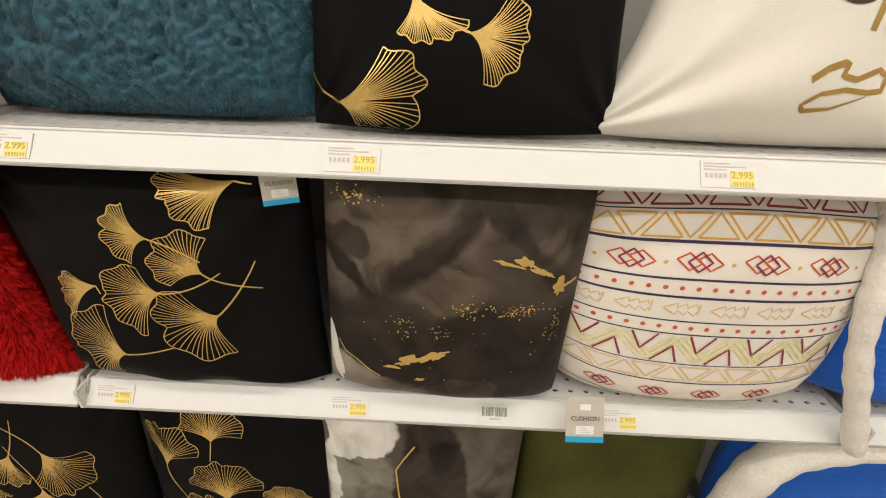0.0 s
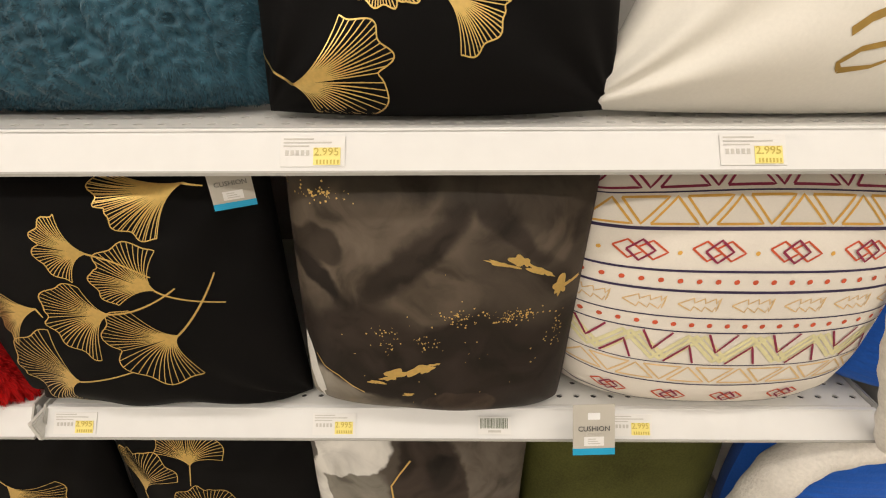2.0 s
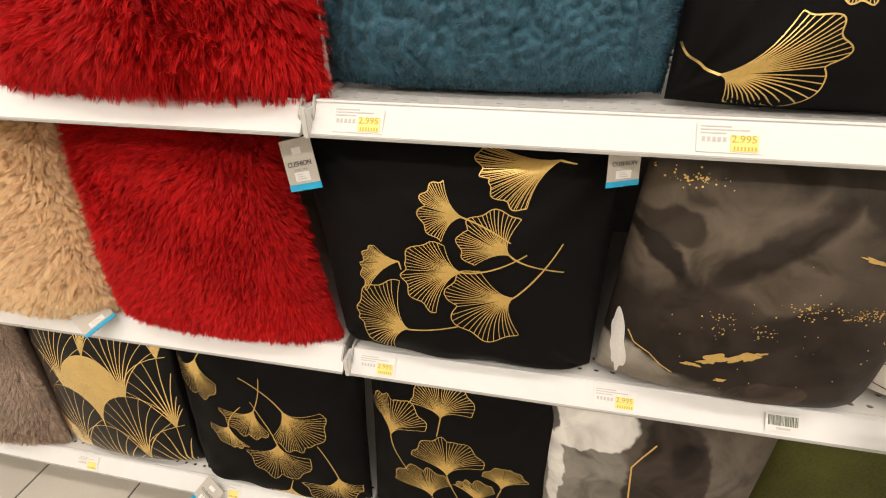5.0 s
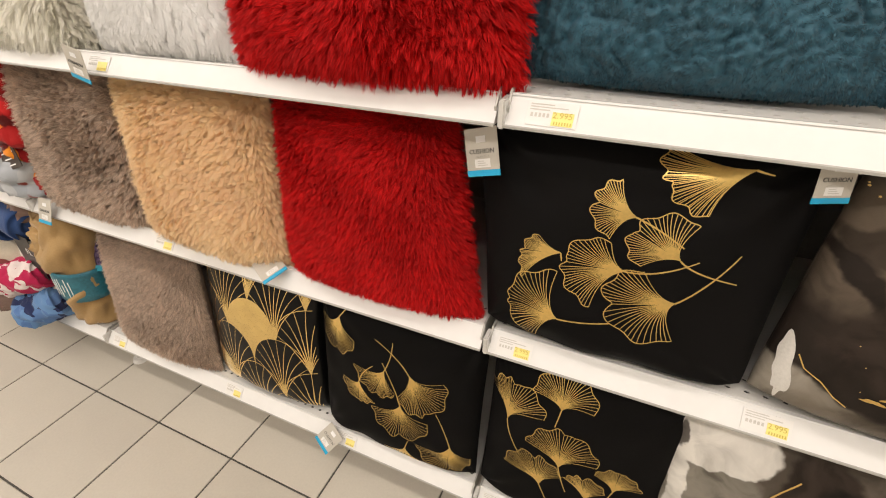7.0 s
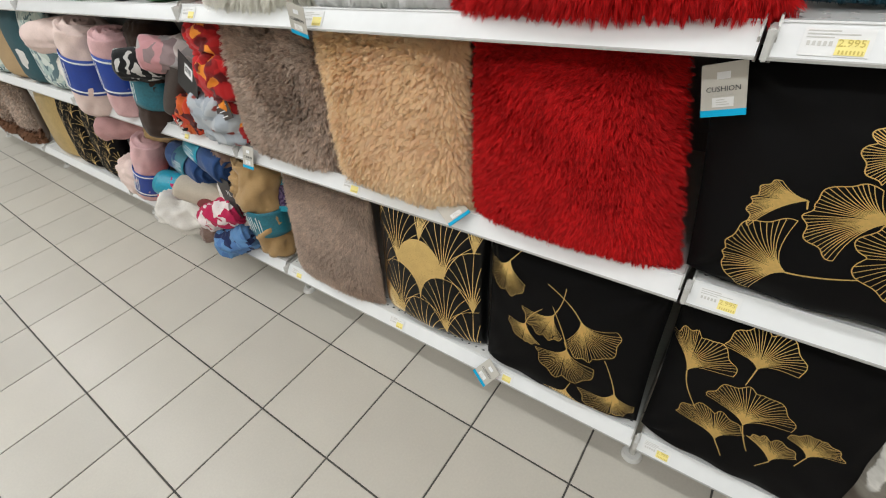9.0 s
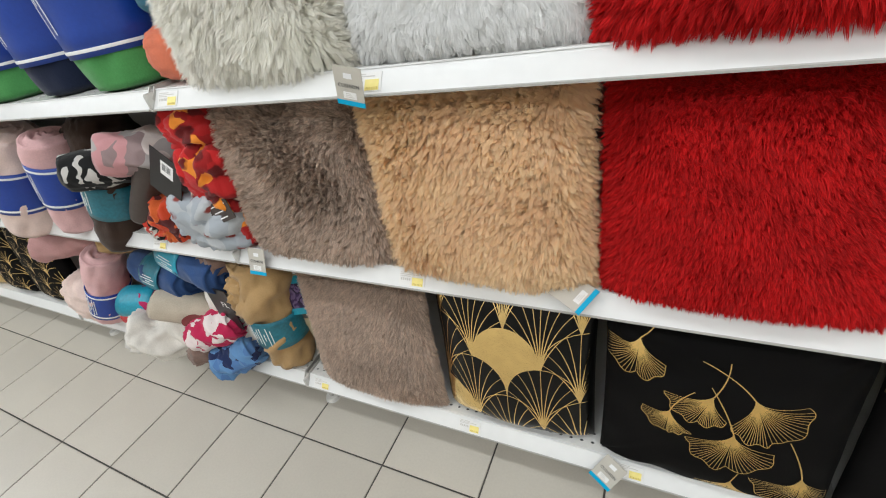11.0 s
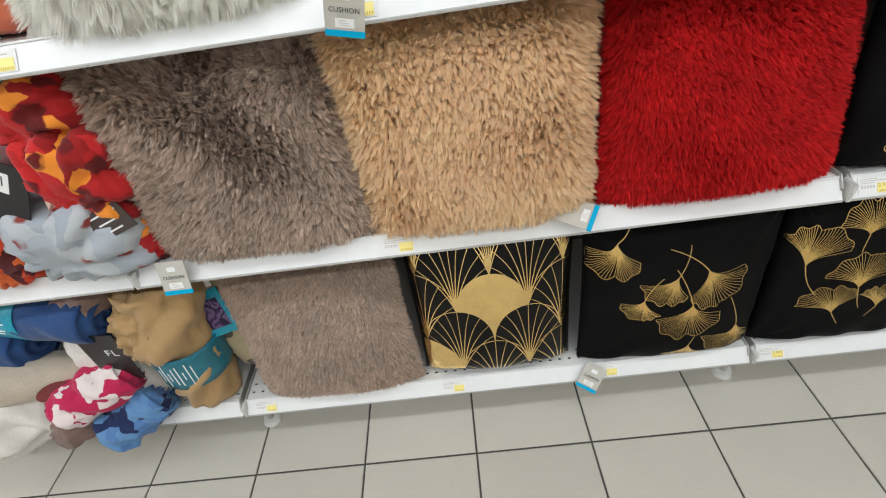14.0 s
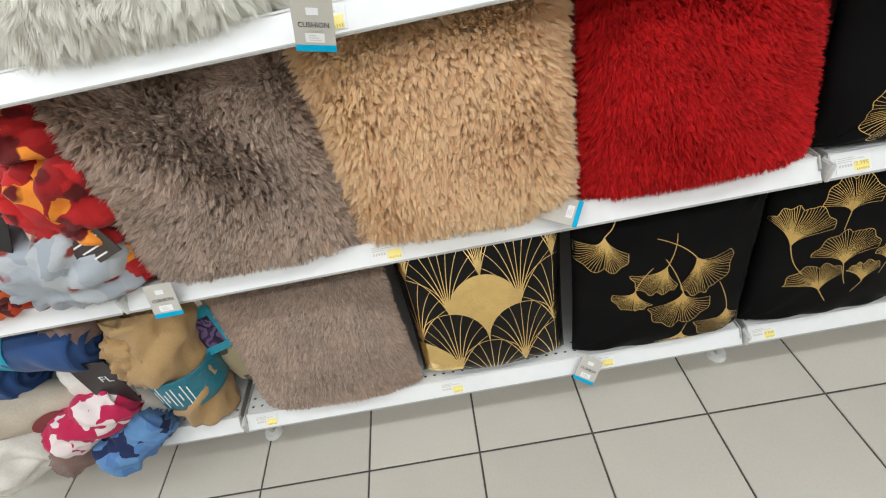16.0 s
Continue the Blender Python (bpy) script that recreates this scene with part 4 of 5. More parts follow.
def swing_tag(c, m, text=True):
    """A grey card with a cyan foot, hung from a cushion; m is the pose of its foot's middle."""
    card = under("swing_tag", bm_mesh("swing_tag", box(-0.0275, 0.0275, -0.0006, 0.0006, 0.0, 0.067, 0.0004), M_TAG), c, "grey card swing tag with a cyan foot", c.matrix_basis.inverted() @ m)
    under("cyan_foot", bm_mesh("cyan_foot", box(-0.0276, 0.0276, -0.0009, 0.0009, -0.0002, 0.0085), M_TAGBLUE), card)
    under("sticker", bm_mesh("sticker", box(-0.013, 0.013, -0.0010, -0.0006, 0.012, 0.024), M_PAPER), card)
    bm = bmesh.new()
    for i in range(3):
        box(-0.008, 0.008 - 0.003 * i, -0.0013, -0.0010, 0.0145 + 0.003 * i, 0.0156 + 0.003 * i, bm=bm)
    tagged(part("small_print", bm, M_INKSOFT, card), kind="stuff")
    part("mark", box(-0.008, 0.008, -0.0012, -0.0008, 0.047, 0.056), M_INKWHITE, card)
    stand = pose(0, 0, 0, 90, 0, 0)
    if text:
        under("lettering", text_mesh("CUSHION", 0.0095, M_INK_AND_SHADE), card, m=pose(0, -0.0011, 0.0345) @ stand)
        under("lettering", text_mesh("45cm x 45cm", 0.0042, M_INKSOFT), card, m=pose(0, -0.0011, 0.0275) @ stand)
    return card


swing_tag(cream_u, pose(-0.768, -0.034, 1.050, 4, 13, 0) @ Matrix.Scale(0.9, 4))
swing_tag(ethnic_m, pose(0.817, -0.054, 0.682, -28, 0, 2))
swing_tag(red_m, pose(0.014, 0.008, 0.976, -12, -17, -12))
swing_tag(taupe_m, pose(-1.206, -0.034, 0.644, -22, 0, 0))
swing_tag(deco_l, pose(-0.392, -0.036, 0.144, -38) @ pose(0, 0, 0, 0, 34, 0))
swing_tag(marble_m, pose(0.406, 0.004, 1.013, -10, 0, 25) @ Matrix.Scale(0.75, 4))
swing_tag(peach_m, pose(-0.415, -0.020, 0.690, -66) @ pose(0, 0, 0, 0, -60, 0), False)
barcode = thing("barcode_sticker", pose(0.692, -0.0030, SHELVES["mid"] + 0.001, 53, 0, 0), "white barcode sticker on the shelf edge", "sticker")
part("label", box(-0.023, 0.023, -0.012, 0.012, 0.0005, 0.0015), M_PAPER, barcode)
bm = bmesh.new()
rng = np.random.RandomState(4)
x = -0.020
while x < 0.019:
    w = rng.choice((0.0005, 0.0009, 0.0013))
    box(x, x + w, -0.004, 0.010, 0.0016, 0.0019, bm=bm)
    x += w + rng.choice((0.0006, 0.0011))
part("bars", bm, surface("barcode_green", (0.12, 0.15, 0.09), 0.6), barcode)
part("digits", box(-0.009, 0.009, -0.0095, -0.0065, 0.0016, 0.0019), M_INKSOFT, barcode)

# ---- rolled blankets and throws ----


def fleece(name, colour, **kw):
    args = dict(rough=0.85, vary=0.16, scale=14, fine=260, bump=0.5, depth=0.003, specular=0.15, sheen=0.15)
    args.update(kw)
    return surface(name, colour, **args)


def printed(name, colours, scale=16.0):
    """Fleece printed with irregular blotches of a few colours."""
    mat = fleece(name, colours[0])
    tree, nodes, links, bsdf = nodes_of(mat)
    coord, v = nodes.new("ShaderNodeTexCoord"), nodes.new("ShaderNodeTexVoronoi")
    warp, add = nodes.new("ShaderNodeTexNoise"), nodes.new("ShaderNodeMixRGB")
    warp.inputs["Scale"].default_value, v.inputs["Scale"].default_value = 11, scale
    add.blend_type = "ADD"
    add.inputs[0].default_value = 0.12
    links.new(coord.outputs["Object"], warp.inputs["Vector"])
    links.new(coord.outputs["Object"], add.inputs[1])
    links.new(warp.outputs["Color"], add.inputs[2])
    links.new(add.outputs[0], v.inputs["Vector"])
    sep = nodes.new("ShaderNodeSeparateColor")
    links.new(v.outputs["Color"], sep.inputs[0])
    n = len(colours)
    r = ramp(nodes, [(i / n, c) for i, c in enumerate(colours)])
    r.color_ramp.interpolation = "CONSTANT"
    links.new(sep.outputs[0], r.inputs[0])
    links.new(r.outputs[0], bsdf.inputs["Base Color"])
    return mat


def spotted(name, spot, patches, scale=22.0, reach=0.36):
    """Fleece with round dark spots over a ground that changes colour in broad soft-edged patches."""
    mat = printed(name, patches, 15.0)
    tree, nodes, links, bsdf = nodes_of(mat)
    coord, v, near, mix = nodes.new("ShaderNodeTexCoord"), nodes.new("ShaderNodeTexVoronoi"), nodes.new("ShaderNodeMapRange"), nodes.new("ShaderNodeMixRGB")
    v.inputs["Scale"].default_value = scale
    near.inputs["From Min"].default_value, near.inputs["From Max"].default_value = reach + 0.05, reach - 0.05
    warp, add = nodes.new("ShaderNodeTexNoise"), nodes.new("ShaderNodeMixRGB")
    warp.inputs["Scale"].default_value = 24
    add.blend_type = "ADD"
    add.inputs[0].default_value = 0.05
    links.new(coord.outputs["Object"], warp.inputs["Vector"])
    links.new(coord.outputs["Object"], add.inputs[1])
    links.new(warp.outputs["Color"], add.inputs[2])
    links.new(add.outputs[0], v.inputs["Vector"])
    links.new(v.outputs["Distance"], near.inputs["Value"])
    links.new(near.outputs[0], mix.inputs[0])
    links.new(bsdf.inputs["Base Color"].links[0].from_socket, mix.inputs[1])
    mix.inputs[2].default_value = (*spot, 1)
    links.new(mix.outputs[0], bsdf.inputs["Base Color"])
    return mat


F_TAN = fleece("tan_fleece", (0.42, 0.27, 0.12))
F_WHITE = fleece("white_fleece", (0.76, 0.72, 0.66))
F_NAVY = fleece("navy_fleece", (0.028, 0.065, 0.18))
F_PINK = fleece("pink_fleece", (0.68, 0.42, 0.42))
F_PALEPINK = fleece("pale_pink_fleece", (0.74, 0.58, 0.52))
F_DUSTY = fleece("dusty_pink_fleece", (0.45, 0.25, 0.24))
F_BROWN = fleece("brown_fleece", (0.045, 0.026, 0.018))
F_GREYBROWN = fleece("grey_brown_fleece", (0.24, 0.16, 0.13))
F_RED = fleece("red_fleece", (0.50, 0.03, 0.03))
F_MAGENTA = fleece("magenta_fleece", (0.42, 0.02, 0.10))
F_GREEN = fleece("green_fleece", (0.09, 0.30, 0.09))
F_DARKNAVY = fleece("midnight_fleece", (0.012, 0.018, 0.045))
F_LTBLUE = fleece("sky_fleece", (0.18, 0.50, 0.66))
F_CORAL = fleece("coral_fleece", (0.62, 0.17, 0.09))
F_PURPLE = fleece("dark_plum_fleece", (0.04, 0.02, 0.04))
F_ROYAL = fleece("royal_blue_plush", (0.012, 0.11, 0.52), rough=0.7, sheen=0.1)
F_SHERPA = fleece("white_sherpa", (0.78, 0.74, 0.68), fine=180, bump=0.9, depth=0.006)
P_RED = spotted("red_floral", (0.13, 0.010, 0.010), [(0.52, 0.022, 0.022), (0.30, 0.014, 0.014), (0.52, 0.022, 0.022), (0.52, 0.022, 0.022), (0.52, 0.022, 0.022), (0.74, 0.52, 0.40), (0.40, 0.016, 0.016), (0.80, 0.27, 0.03)])
P_GREY = spotted("grey_print", (0.24, 0.045, 0.035), [(0.36, 0.39, 0.43), (0.40, 0.43, 0.47), (0.36, 0.39, 0.43), (0.46, 0.48, 0.50)], 19, 0.24)
P_STRIPE = printed("red_black_white_knit", [(0.55, 0.05, 0.03), (0.60, 0.56, 0.50), (0.02, 0.015, 0.015)], 60)
P_ROSE = printed("rose_floral", [(0.46, 0.02, 0.08), (0.76, 0.66, 0.64), (0.46, 0.02, 0.08)], 30)
P_FLORAL = printed("pink_grey_floral", [(0.40, 0.37, 0.36), (0.55, 0.28, 0.29), (0.30, 0.22, 0.22), (0.62, 0.55, 0.52)], 18)
P_POLKA = printed("black_white_print", [(0.012, 0.012, 0.012), (0.012, 0.012, 0.012), (0.012, 0.012, 0.012), (0.55, 0.53, 0.50)], 50)
P_BLUE = printed("blue_print", [(0.10, 0.20, 0.42), (0.13, 0.26, 0.48), (0.02, 0.03, 0.09)], 26)
P_KNIT = printed("red_orange_knit", [(0.55, 0.06, 0.02), (0.60, 0.12, 0.03), (0.10, 0.02, 0.02)], 20)
P_CHECK = printed("checked_print", [(0.36, 0.46, 0.44), (0.62, 0.66, 0.60), (0.10, 0.16, 0.18), (0.5, 0.56, 0.5)], 34)
B_TEAL = surface("teal_card_sleeve", (0.02, 0.16, 0.22), 0.35, vary=0.4, scale=10, bump=0.05)
B_BLUE = surface("blue_card_sleeve", (0.012, 0.05, 0.32), 0.35, vary=0.15, scale=8, bump=0.05)
B_BLACK = surface("black_card_sleeve", (0.014, 0.013, 0.013), 0.4, vary=0.2, bump=0.05)
B_BROWN = surface("brown_card_sleeve", (0.055, 0.04, 0.035), 0.45, vary=0.2, bump=0.05)
B_CYAN = surface("cyan_card_sleeve", (0.03, 0.30, 0.42), 0.35, vary=0.3, scale=10, bump=0.05)


def roll_mesh(r, length, mat, seed=0, fold=0.05, flat=0.85, spiral=0.010):
    """A roll of soft cloth along x: a creased tube with coiled ends."""
    nt, ns, nc = 56, 30, 9
    th = np.linspace(0, 2 * math.pi, nt, endpoint=False)
    rows = []
    rho = np.linspace(0.03, 0.93, nc)
    for k in rho:
        rows.append((-1, k, -length / 2 + 0.012 * k ** 6 + spiral * np.sin(k * 17 + th) * (1 - k ** 8)))
    for s in np.linspace(-0.97, 0.97, ns):
        rows.append((0, 1.0, np.full(nt, s * length / 2)))
    for k in rho[::-1]:
        rows.append((1, k, length / 2 - 0.012 * k ** 6 + spiral * np.sin(k * 17 - th) * (1 - k ** 8)))
    verts = []
    for side, k, x in rows:
        s = x / length * 2
        w = fold * waves(s * 2.2 + np.sin(th), np.sin(th) * 1.3 + np.cos(th * 2) * 0.7, seed, 9, 2, 7) - fold * np.abs(waves(s * 1.8 + 0.5 * np.sin(th), np.cos(th) * 1.6 - s, seed + 3, 8, 3, 9)) + 0.25 * fold * waves(s * 4, np.sin(th) * 4 + np.cos(th), seed + 6, 8, 4, 10)
        rr = r * k * (1 + w) * (1 - 0.12 * np.abs(s) ** 6)
        verts.append(np.stack([x, rr * np.cos(th), rr * np.sin(th) * flat], -1))
    n = len(rows)
    idx = np.arange(n * nt).reshape(n, nt)
    nxt = np.roll(idx, -1, 1)
    q = np.stack([idx[:-1], nxt[:-1], nxt[1:], idx[1:]], -1).reshape(-1, 4)
    v = np.concatenate(verts)
    ends = np.array([[v[:nt, 0].mean(), 0, 0], [v[-nt:, 0].mean(), 0, 0]])
    t = [(idx[0, (i + 1) % nt], idx[0, i], n * nt) for i in range(nt)] + [(idx[-1, i], idx[-1, (i + 1) % nt], n * nt + 1) for i in range(nt)]
    return mesh_np("blanket", np.concatenate([v, ends]), [q, np.array(t)], mat)


def sleeve_mesh(r, x0, x1, mat, seed=0, flat=0.85, name="sleeve"):
    nt = 48
    th = np.linspace(0, 2 * math.pi, nt, endpoint=False)
    ring = lambda x, k: np.stack([np.full(nt, x), r * k * (1 + 0.012 * np.sin(3 * th + seed + x * 30)) * np.cos(th), r * k * flat * (1 + 0.012 * np.sin(2 * th + x * 40)) * np.sin(th)], -1)
    xs = np.linspace(x0, x1, 7)
    v = np.concatenate([ring(x, 1.0) for x in xs] + [ring(x1, 0.97), ring(x0, 0.97)])
    n = 9
    idx = np.arange(n * nt).reshape(n, nt)
    nxt = np.roll(idx, -1, 1)
    q = np.stack([idx, nxt, np.roll(nxt, -1, 0), np.roll(idx, -1, 0)], -1).reshape(-1, 4)
    return mesh_np(name, v, [q], mat)


def rolled(m, r, length, mat, label, seed=0, sleeve=None, span=(-0.4, 0.4), fold=0.15, flat=0.85, lines=0, stripe=False, spiral=0.010):
    """A rolled blanket with its axis along the pose's x, with an optional card sleeve and print on it."""
    ob = thing("rolled_blanket", m, label, "blanket", "rolled blankets")
    under("blanket", roll_mesh(r, length, mat, seed, fold, flat, spiral), ob)
    if sleeve:
        a, b = span[0] * length / 2, span[1] * length / 2
        sl = under("sleeve", sleeve_mesh(r * 1.035, a, b, sleeve, seed, flat), ob, "printed card sleeve")
        if stripe:
            under("stripe", sleeve_mesh(r * 1.045, a + 0.010, a + 0.017, M_INKWHITE, seed, flat, "stripe"), sl)
            under("stripe", sleeve_mesh(r * 1.045, b - 0.017, b - 0.010, M_INKWHITE, seed, flat, "stripe"), sl)
        if lines:
            bm = bmesh.new()
            for i in range(lines):
                ang = 2.45 + 0.125 * i
                y, z = r * 1.05 * math.cos(ang + 0.2), r * 1.05 * flat * math.sin(ang + 0.2)
                ln = (b - a) * (0.5 + 0.25 * math.sin(i * 2.3))
                x = (a + b) / 2
                own = box(-ln / 2, ln / 2, -0.0013, 0.0013, -0.0006, 0.0006)
                bmesh.ops.transform(own, matrix=pose(x, y, z, math.degrees(ang + 0.2) - 90, 0, 0), verts=own.verts)
                tmp = bpy.data.meshes.new("tmp")
                own.to_mesh(tmp)
                own.free()
                bm.from_mesh(tmp)
                bpy.data.meshes.remove(tmp)
            tagged(part("printing", bm, M_INKWHITE, sl), kind="stuff")
    return ob


def bundle(m, size, mat, label, seed=0, crease=0.16, name="folded_throw", gather=0):
    """A soft crumpled bundle of cloth, flattened underneath."""
    ob = thing(name, m, label, "blanket", "folded throws")
    nu, nv = 72, 44
    th, ph = np.meshgrid(np.linspace(0, 2 * math.pi, nu, endpoint=False), np.linspace(-math.pi / 2, math.pi / 2, nv), indexing="ij")
    ce = lambda a: np.sign(np.cos(a)) * np.abs(np.cos(a)) ** 0.7
    se = lambda a: np.sign(np.sin(a)) * np.abs(np.sin(a)) ** 0.7
    d = np.stack([ce(ph) * ce(th), ce(ph) * se(th), se(ph)], -1)
    f = -np.abs(waves(d[..., 0] * 2 + d[..., 2], d[..., 2] * 2.4 - d[..., 1], seed, 8, 2, 6)) - 0.55 * np.abs(waves(d[..., 0] * 3, d[..., 2] * 3 + d[..., 1], seed + 2, 9, 3, 9)) + 0.2 * waves(d[..., 0] * 5, d[..., 2] * 5 + d[..., 1] * 4, seed + 4, 9, 4, 10)
    if gather:
        spin = np.arctan2(d[..., 2] + 0.35, d[..., 0] + 0.25)
        wob = waves(d[..., 0] * 2, d[..., 2] * 2, seed + 7, 6, 1, 4)
        f = 0.45 * f + 0.75 * np.abs(np.sin(spin * gather / 2 + wob)) * np.clip(np.hypot(d[..., 0] + 0.25, d[..., 2] + 0.35) * 1.6, 0, 1) - 0.4
    v = d * (1 + crease * 1.35 * (f + 0.5))[..., None] * np.array(size)
    v[..., 2] = np.maximum(v[..., 2], -size[2] * 0.97) + size[2]
    idx = np.arange(nu * nv).reshape(nu, nv)
    nxt = np.roll(idx, -1, 0)
    q = np.stack([idx[:, :-1], nxt[:, :-1], nxt[:, 1:], idx[:, 1:]], -1).reshape(-1, 4)
    under("cloth", mesh_np("cloth", v.reshape(-1, 3), [q], mat), ob)
    return ob


def roll_tab(c, m, w, h, mat, print_mat=None, rows=0, name="card"):
    card = under(name, bm_mesh(name, box(-w / 2, w / 2, -0.001, 0.001, -h / 2, h / 2, 0.0004), mat), c, "printed card band", c.matrix_basis.inverted() @ m)
    if rows:
        bm = bmesh.new()
        for i in range(rows):
            ww = w * (0.36 - 0.08 * (i % 3))
            box(-ww, ww, -0.0016, -0.0010, h * (0.32 - 0.62 * i / max(1, rows - 1)) - 0.0015, h * (0.32 - 0.62 * i / max(1, rows - 1)) + 0.0015, bm=bm)
        tagged(part("printing", bm, print_mat, card), kind="stuff")
    return card


# bottom shelf, blankets
tan = bundle(pose(-1.415, 0.060, 0.395, 0, 10, 0), (0.055, 0.07, 0.085), F_TAN, "crumpled tan fleece throw folded over itself", 3, 0.34)
rolled(pose(-1.362, 0.062, 0.405, 0, 97, 0), 0.086, 0.42, F_TAN, "tan fleece blanket rolled upright in a teal card sleeve", 4, B_TEAL, (-0.12, 0.42), 0.24, 0.95, 8, False, 0.016)
plaid = bundle(pose(-1.262, 0.150, 0.1845), (0.055, 0.07, 0.195), printed("beige_plaid", [(0.50, 0.42, 0.26), (0.10, 0.09, 0.08), (0.50, 0.42, 0.26)], 12), "folded beige plaid blanket packed upright", 5, 0.05)
card = roll_tab(plaid, pose(-1.262, 0.074, 0.470, -20, -12, 6), 0.080, 0.120, B_CYAN)
under("picture", bm_mesh("picture", box(-0.026, 0.026, -0.0018, -0.0010, -0.040, 0.036), printed("lavender_picture", [(0.06, 0.03, 0.10), (0.16, 0.11, 0.22), (0.03, 0.02, 0.05)], 120)), card)
roll_tab(plaid, pose(-1.275, 0.092, 0.545, -20, -12, 6), 0.07, 0.022, M_PAPER)
rolled(pose(-1.475, 0.13, 0.575, 0, 8, 70), 0.060, 0.24, F_GREYBROWN, "grey-brown fleece blanket rolled with a patterned edge", 6, None, fold=0.08)
rolled(pose(-1.625, 0.07, 0.560, 0, 4, -12), 0.074, 0.34, F_NAVY, "navy fleece blanket rolled in a cyan card sleeve", 7, B_CYAN, (-0.75, 0.1), 0.08, 0.9, 5)
black_card = bundle(pose(-1.53, 0.07, 0.1845, 0, -6, 0), (0.075, 0.07, 0.160), F_WHITE, "folded white blanket with a black card band", 8, 0.08)
fl = roll_tab(black_card, pose(-1.487, -0.010, 0.450, 2, 8, 0), 0.085, 0.17, B_BLACK)
under("lettering", text_mesh("FL", 0.030, M_INKWHITE), fl, m=pose(0.014, -0.0016, 0.02) @ pose(0, 0, 0, 90, 0, 0))
pack = rolled(pose(-1.70, 0.015, 0.385, 0, 24, 30), 0.060, 0.26, fleece("beige_towel", (0.50, 0.43, 0.34)), "beige towel rolled in a clear pack with a red oval label", 9, None, fold=0.05)
rolled(pose(-1.83, -0.012, 0.272, 0, 18, 38), 0.084, 0.30, F_WHITE, "white fleece blanket rolled loosely and hanging over the edge", 10, None, fold=0.36, flat=1.0, spiral=0.02)
rolled(pose(-1.580, -0.015, 0.350, 0, -16, 20), 0.060, 0.19, P_ROSE, "rose and white floral throw rolled up", 11, None, fold=0.22, flat=1.0)
rolled(pose(-1.545, -0.020, 0.238, 0, -22, 30), 0.064, 0.16, P_BLUE, "blue printed throw rolled up at the shelf edge", 12, None, fold=0.22, flat=1.0)
rolled(pose(-1.665, 0.005, 0.232, 0, 10, 60), 0.050, 0.20, F_GREYBROWN, "brown fleece throw rolled up below the others", 13, None, fold=0.2)
bundle(pose(-2.10, 0.07, 0.1845), (0.13, 0.10, 0.075), F_RED, "bright red fleece throw folded on the bottom shelf", 14, 0.16)
rolled(pose(-1.95, 0.04, 0.350, 0, 6, 20), 0.062, 0.28, F_MAGENTA, "magenta fleece blanket rolled in a cyan card sleeve", 15, B_CYAN, (-0.95, 0.0), 0.08)
rolled(pose(-1.86, 0.08, 0.470, 0, 0, -8), 0.075, 0.34, F_NAVY, "navy fleece blanket rolled in a teal card sleeve", 16, B_TEAL, (-0.3, 0.45), 0.08, 0.9, 4)
rolled(pose(-2.235, 0.03, 0.390, 0, -62, 16), 0.078, 0.34, F_PINK, "pink fleece blanket rolled in a blue card sleeve", 17, B_BLUE, (-0.75, 0.05), 0.08, 0.9, 5, True)
rolled(pose(-2.36, 0.08, 0.555, 0, 0, 30), 0.072, 0.30, F_DUSTY, "dusty pink fleece blanket rolled on top of others", 18, None)
rolled(pose(-2.02, 0.14, 0.565, 0, 0, 20), 0.062, 0.30, F_TAN, "tan fleece blanket rolled at the back", 19, None)
bundle(pose(-2.42, 0.06, 0.1845), (0.13, 0.11, 0.11), F_PALEPINK, "pale pink throw folded on the bottom shelf", 20, 0.14)
bm = bmesh.new()
bmesh.ops.create_circle(bm, cap_ends=True, segments=28, radius=1, matrix=Matrix.Diagonal((0.034, 0.020, 1, 1)))
bmesh.ops.solidify(bm, geom=bm.faces[:], thickness=0.0015)
under("oval_label", bm_mesh("oval_label", bm, surface("dark_red_label", (0.16, 0.02, 0.02), 0.4)), pack, "dark red oval label", pack.matrix_basis.inverted() @ pose(-1.652, -0.040, 0.388, 60, 0, 30))
# middle shelf, blankets
redp = bundle(pose(-1.268, 0.055, 0.800), (0.066, 0.070, 0.080), P_RED, "red and orange floral throw tied in a bundle", 21, 0.30, gather=11)
bundle(pose(-1.285, 0.085, 0.930), (0.070, 0.075, 0.058), P_RED, "red floral throw folded on top of a bundle", 22, 0.26, gather=9)
greyp = bundle(pose(-1.350, 0.045, 0.690), (0.110, 0.075, 0.080), P_GREY, "grey throw with dark red print folded soft", 23, 0.22, gather=9)
bundle(pose(-1.245, 0.055, 0.690), (0.042, 0.05, 0.058), P_RED, "orange and red end of a folded floral throw", 24, 0.15)
roll_tab(redp, pose(-1.245, -0.018, 0.815, -10, -18, 6), 0.075, 0.050, B_BROWN, M_INKWHITE, 3)
crd = roll_tab(greyp, pose(-1.400, -0.005, 0.895, -14, 28, -10), 0.115, 0.115, B_BLACK)
under("sticker", bm_mesh("sticker", box(-0.016, 0.028, -0.0018, -0.0010, 0.004, 0.040), M_PAPER), crd)
bm = bmesh.new()
for i in range(7):
    box(-0.010 + i * 0.0045, -0.008 + i * 0.0045, -0.0022, -0.0018, 0.016, 0.034, bm=bm)
tagged(part("barcode", bm, M_INK_AND_SHADE, crd), kind="stuff")
bundle(pose(-1.520, 0.045, 0.690, 0, 0, 20), (0.050, 0.060, 0.062), P_KNIT, "red and orange knitted throw bunched up", 25, 0.30, gather=9)
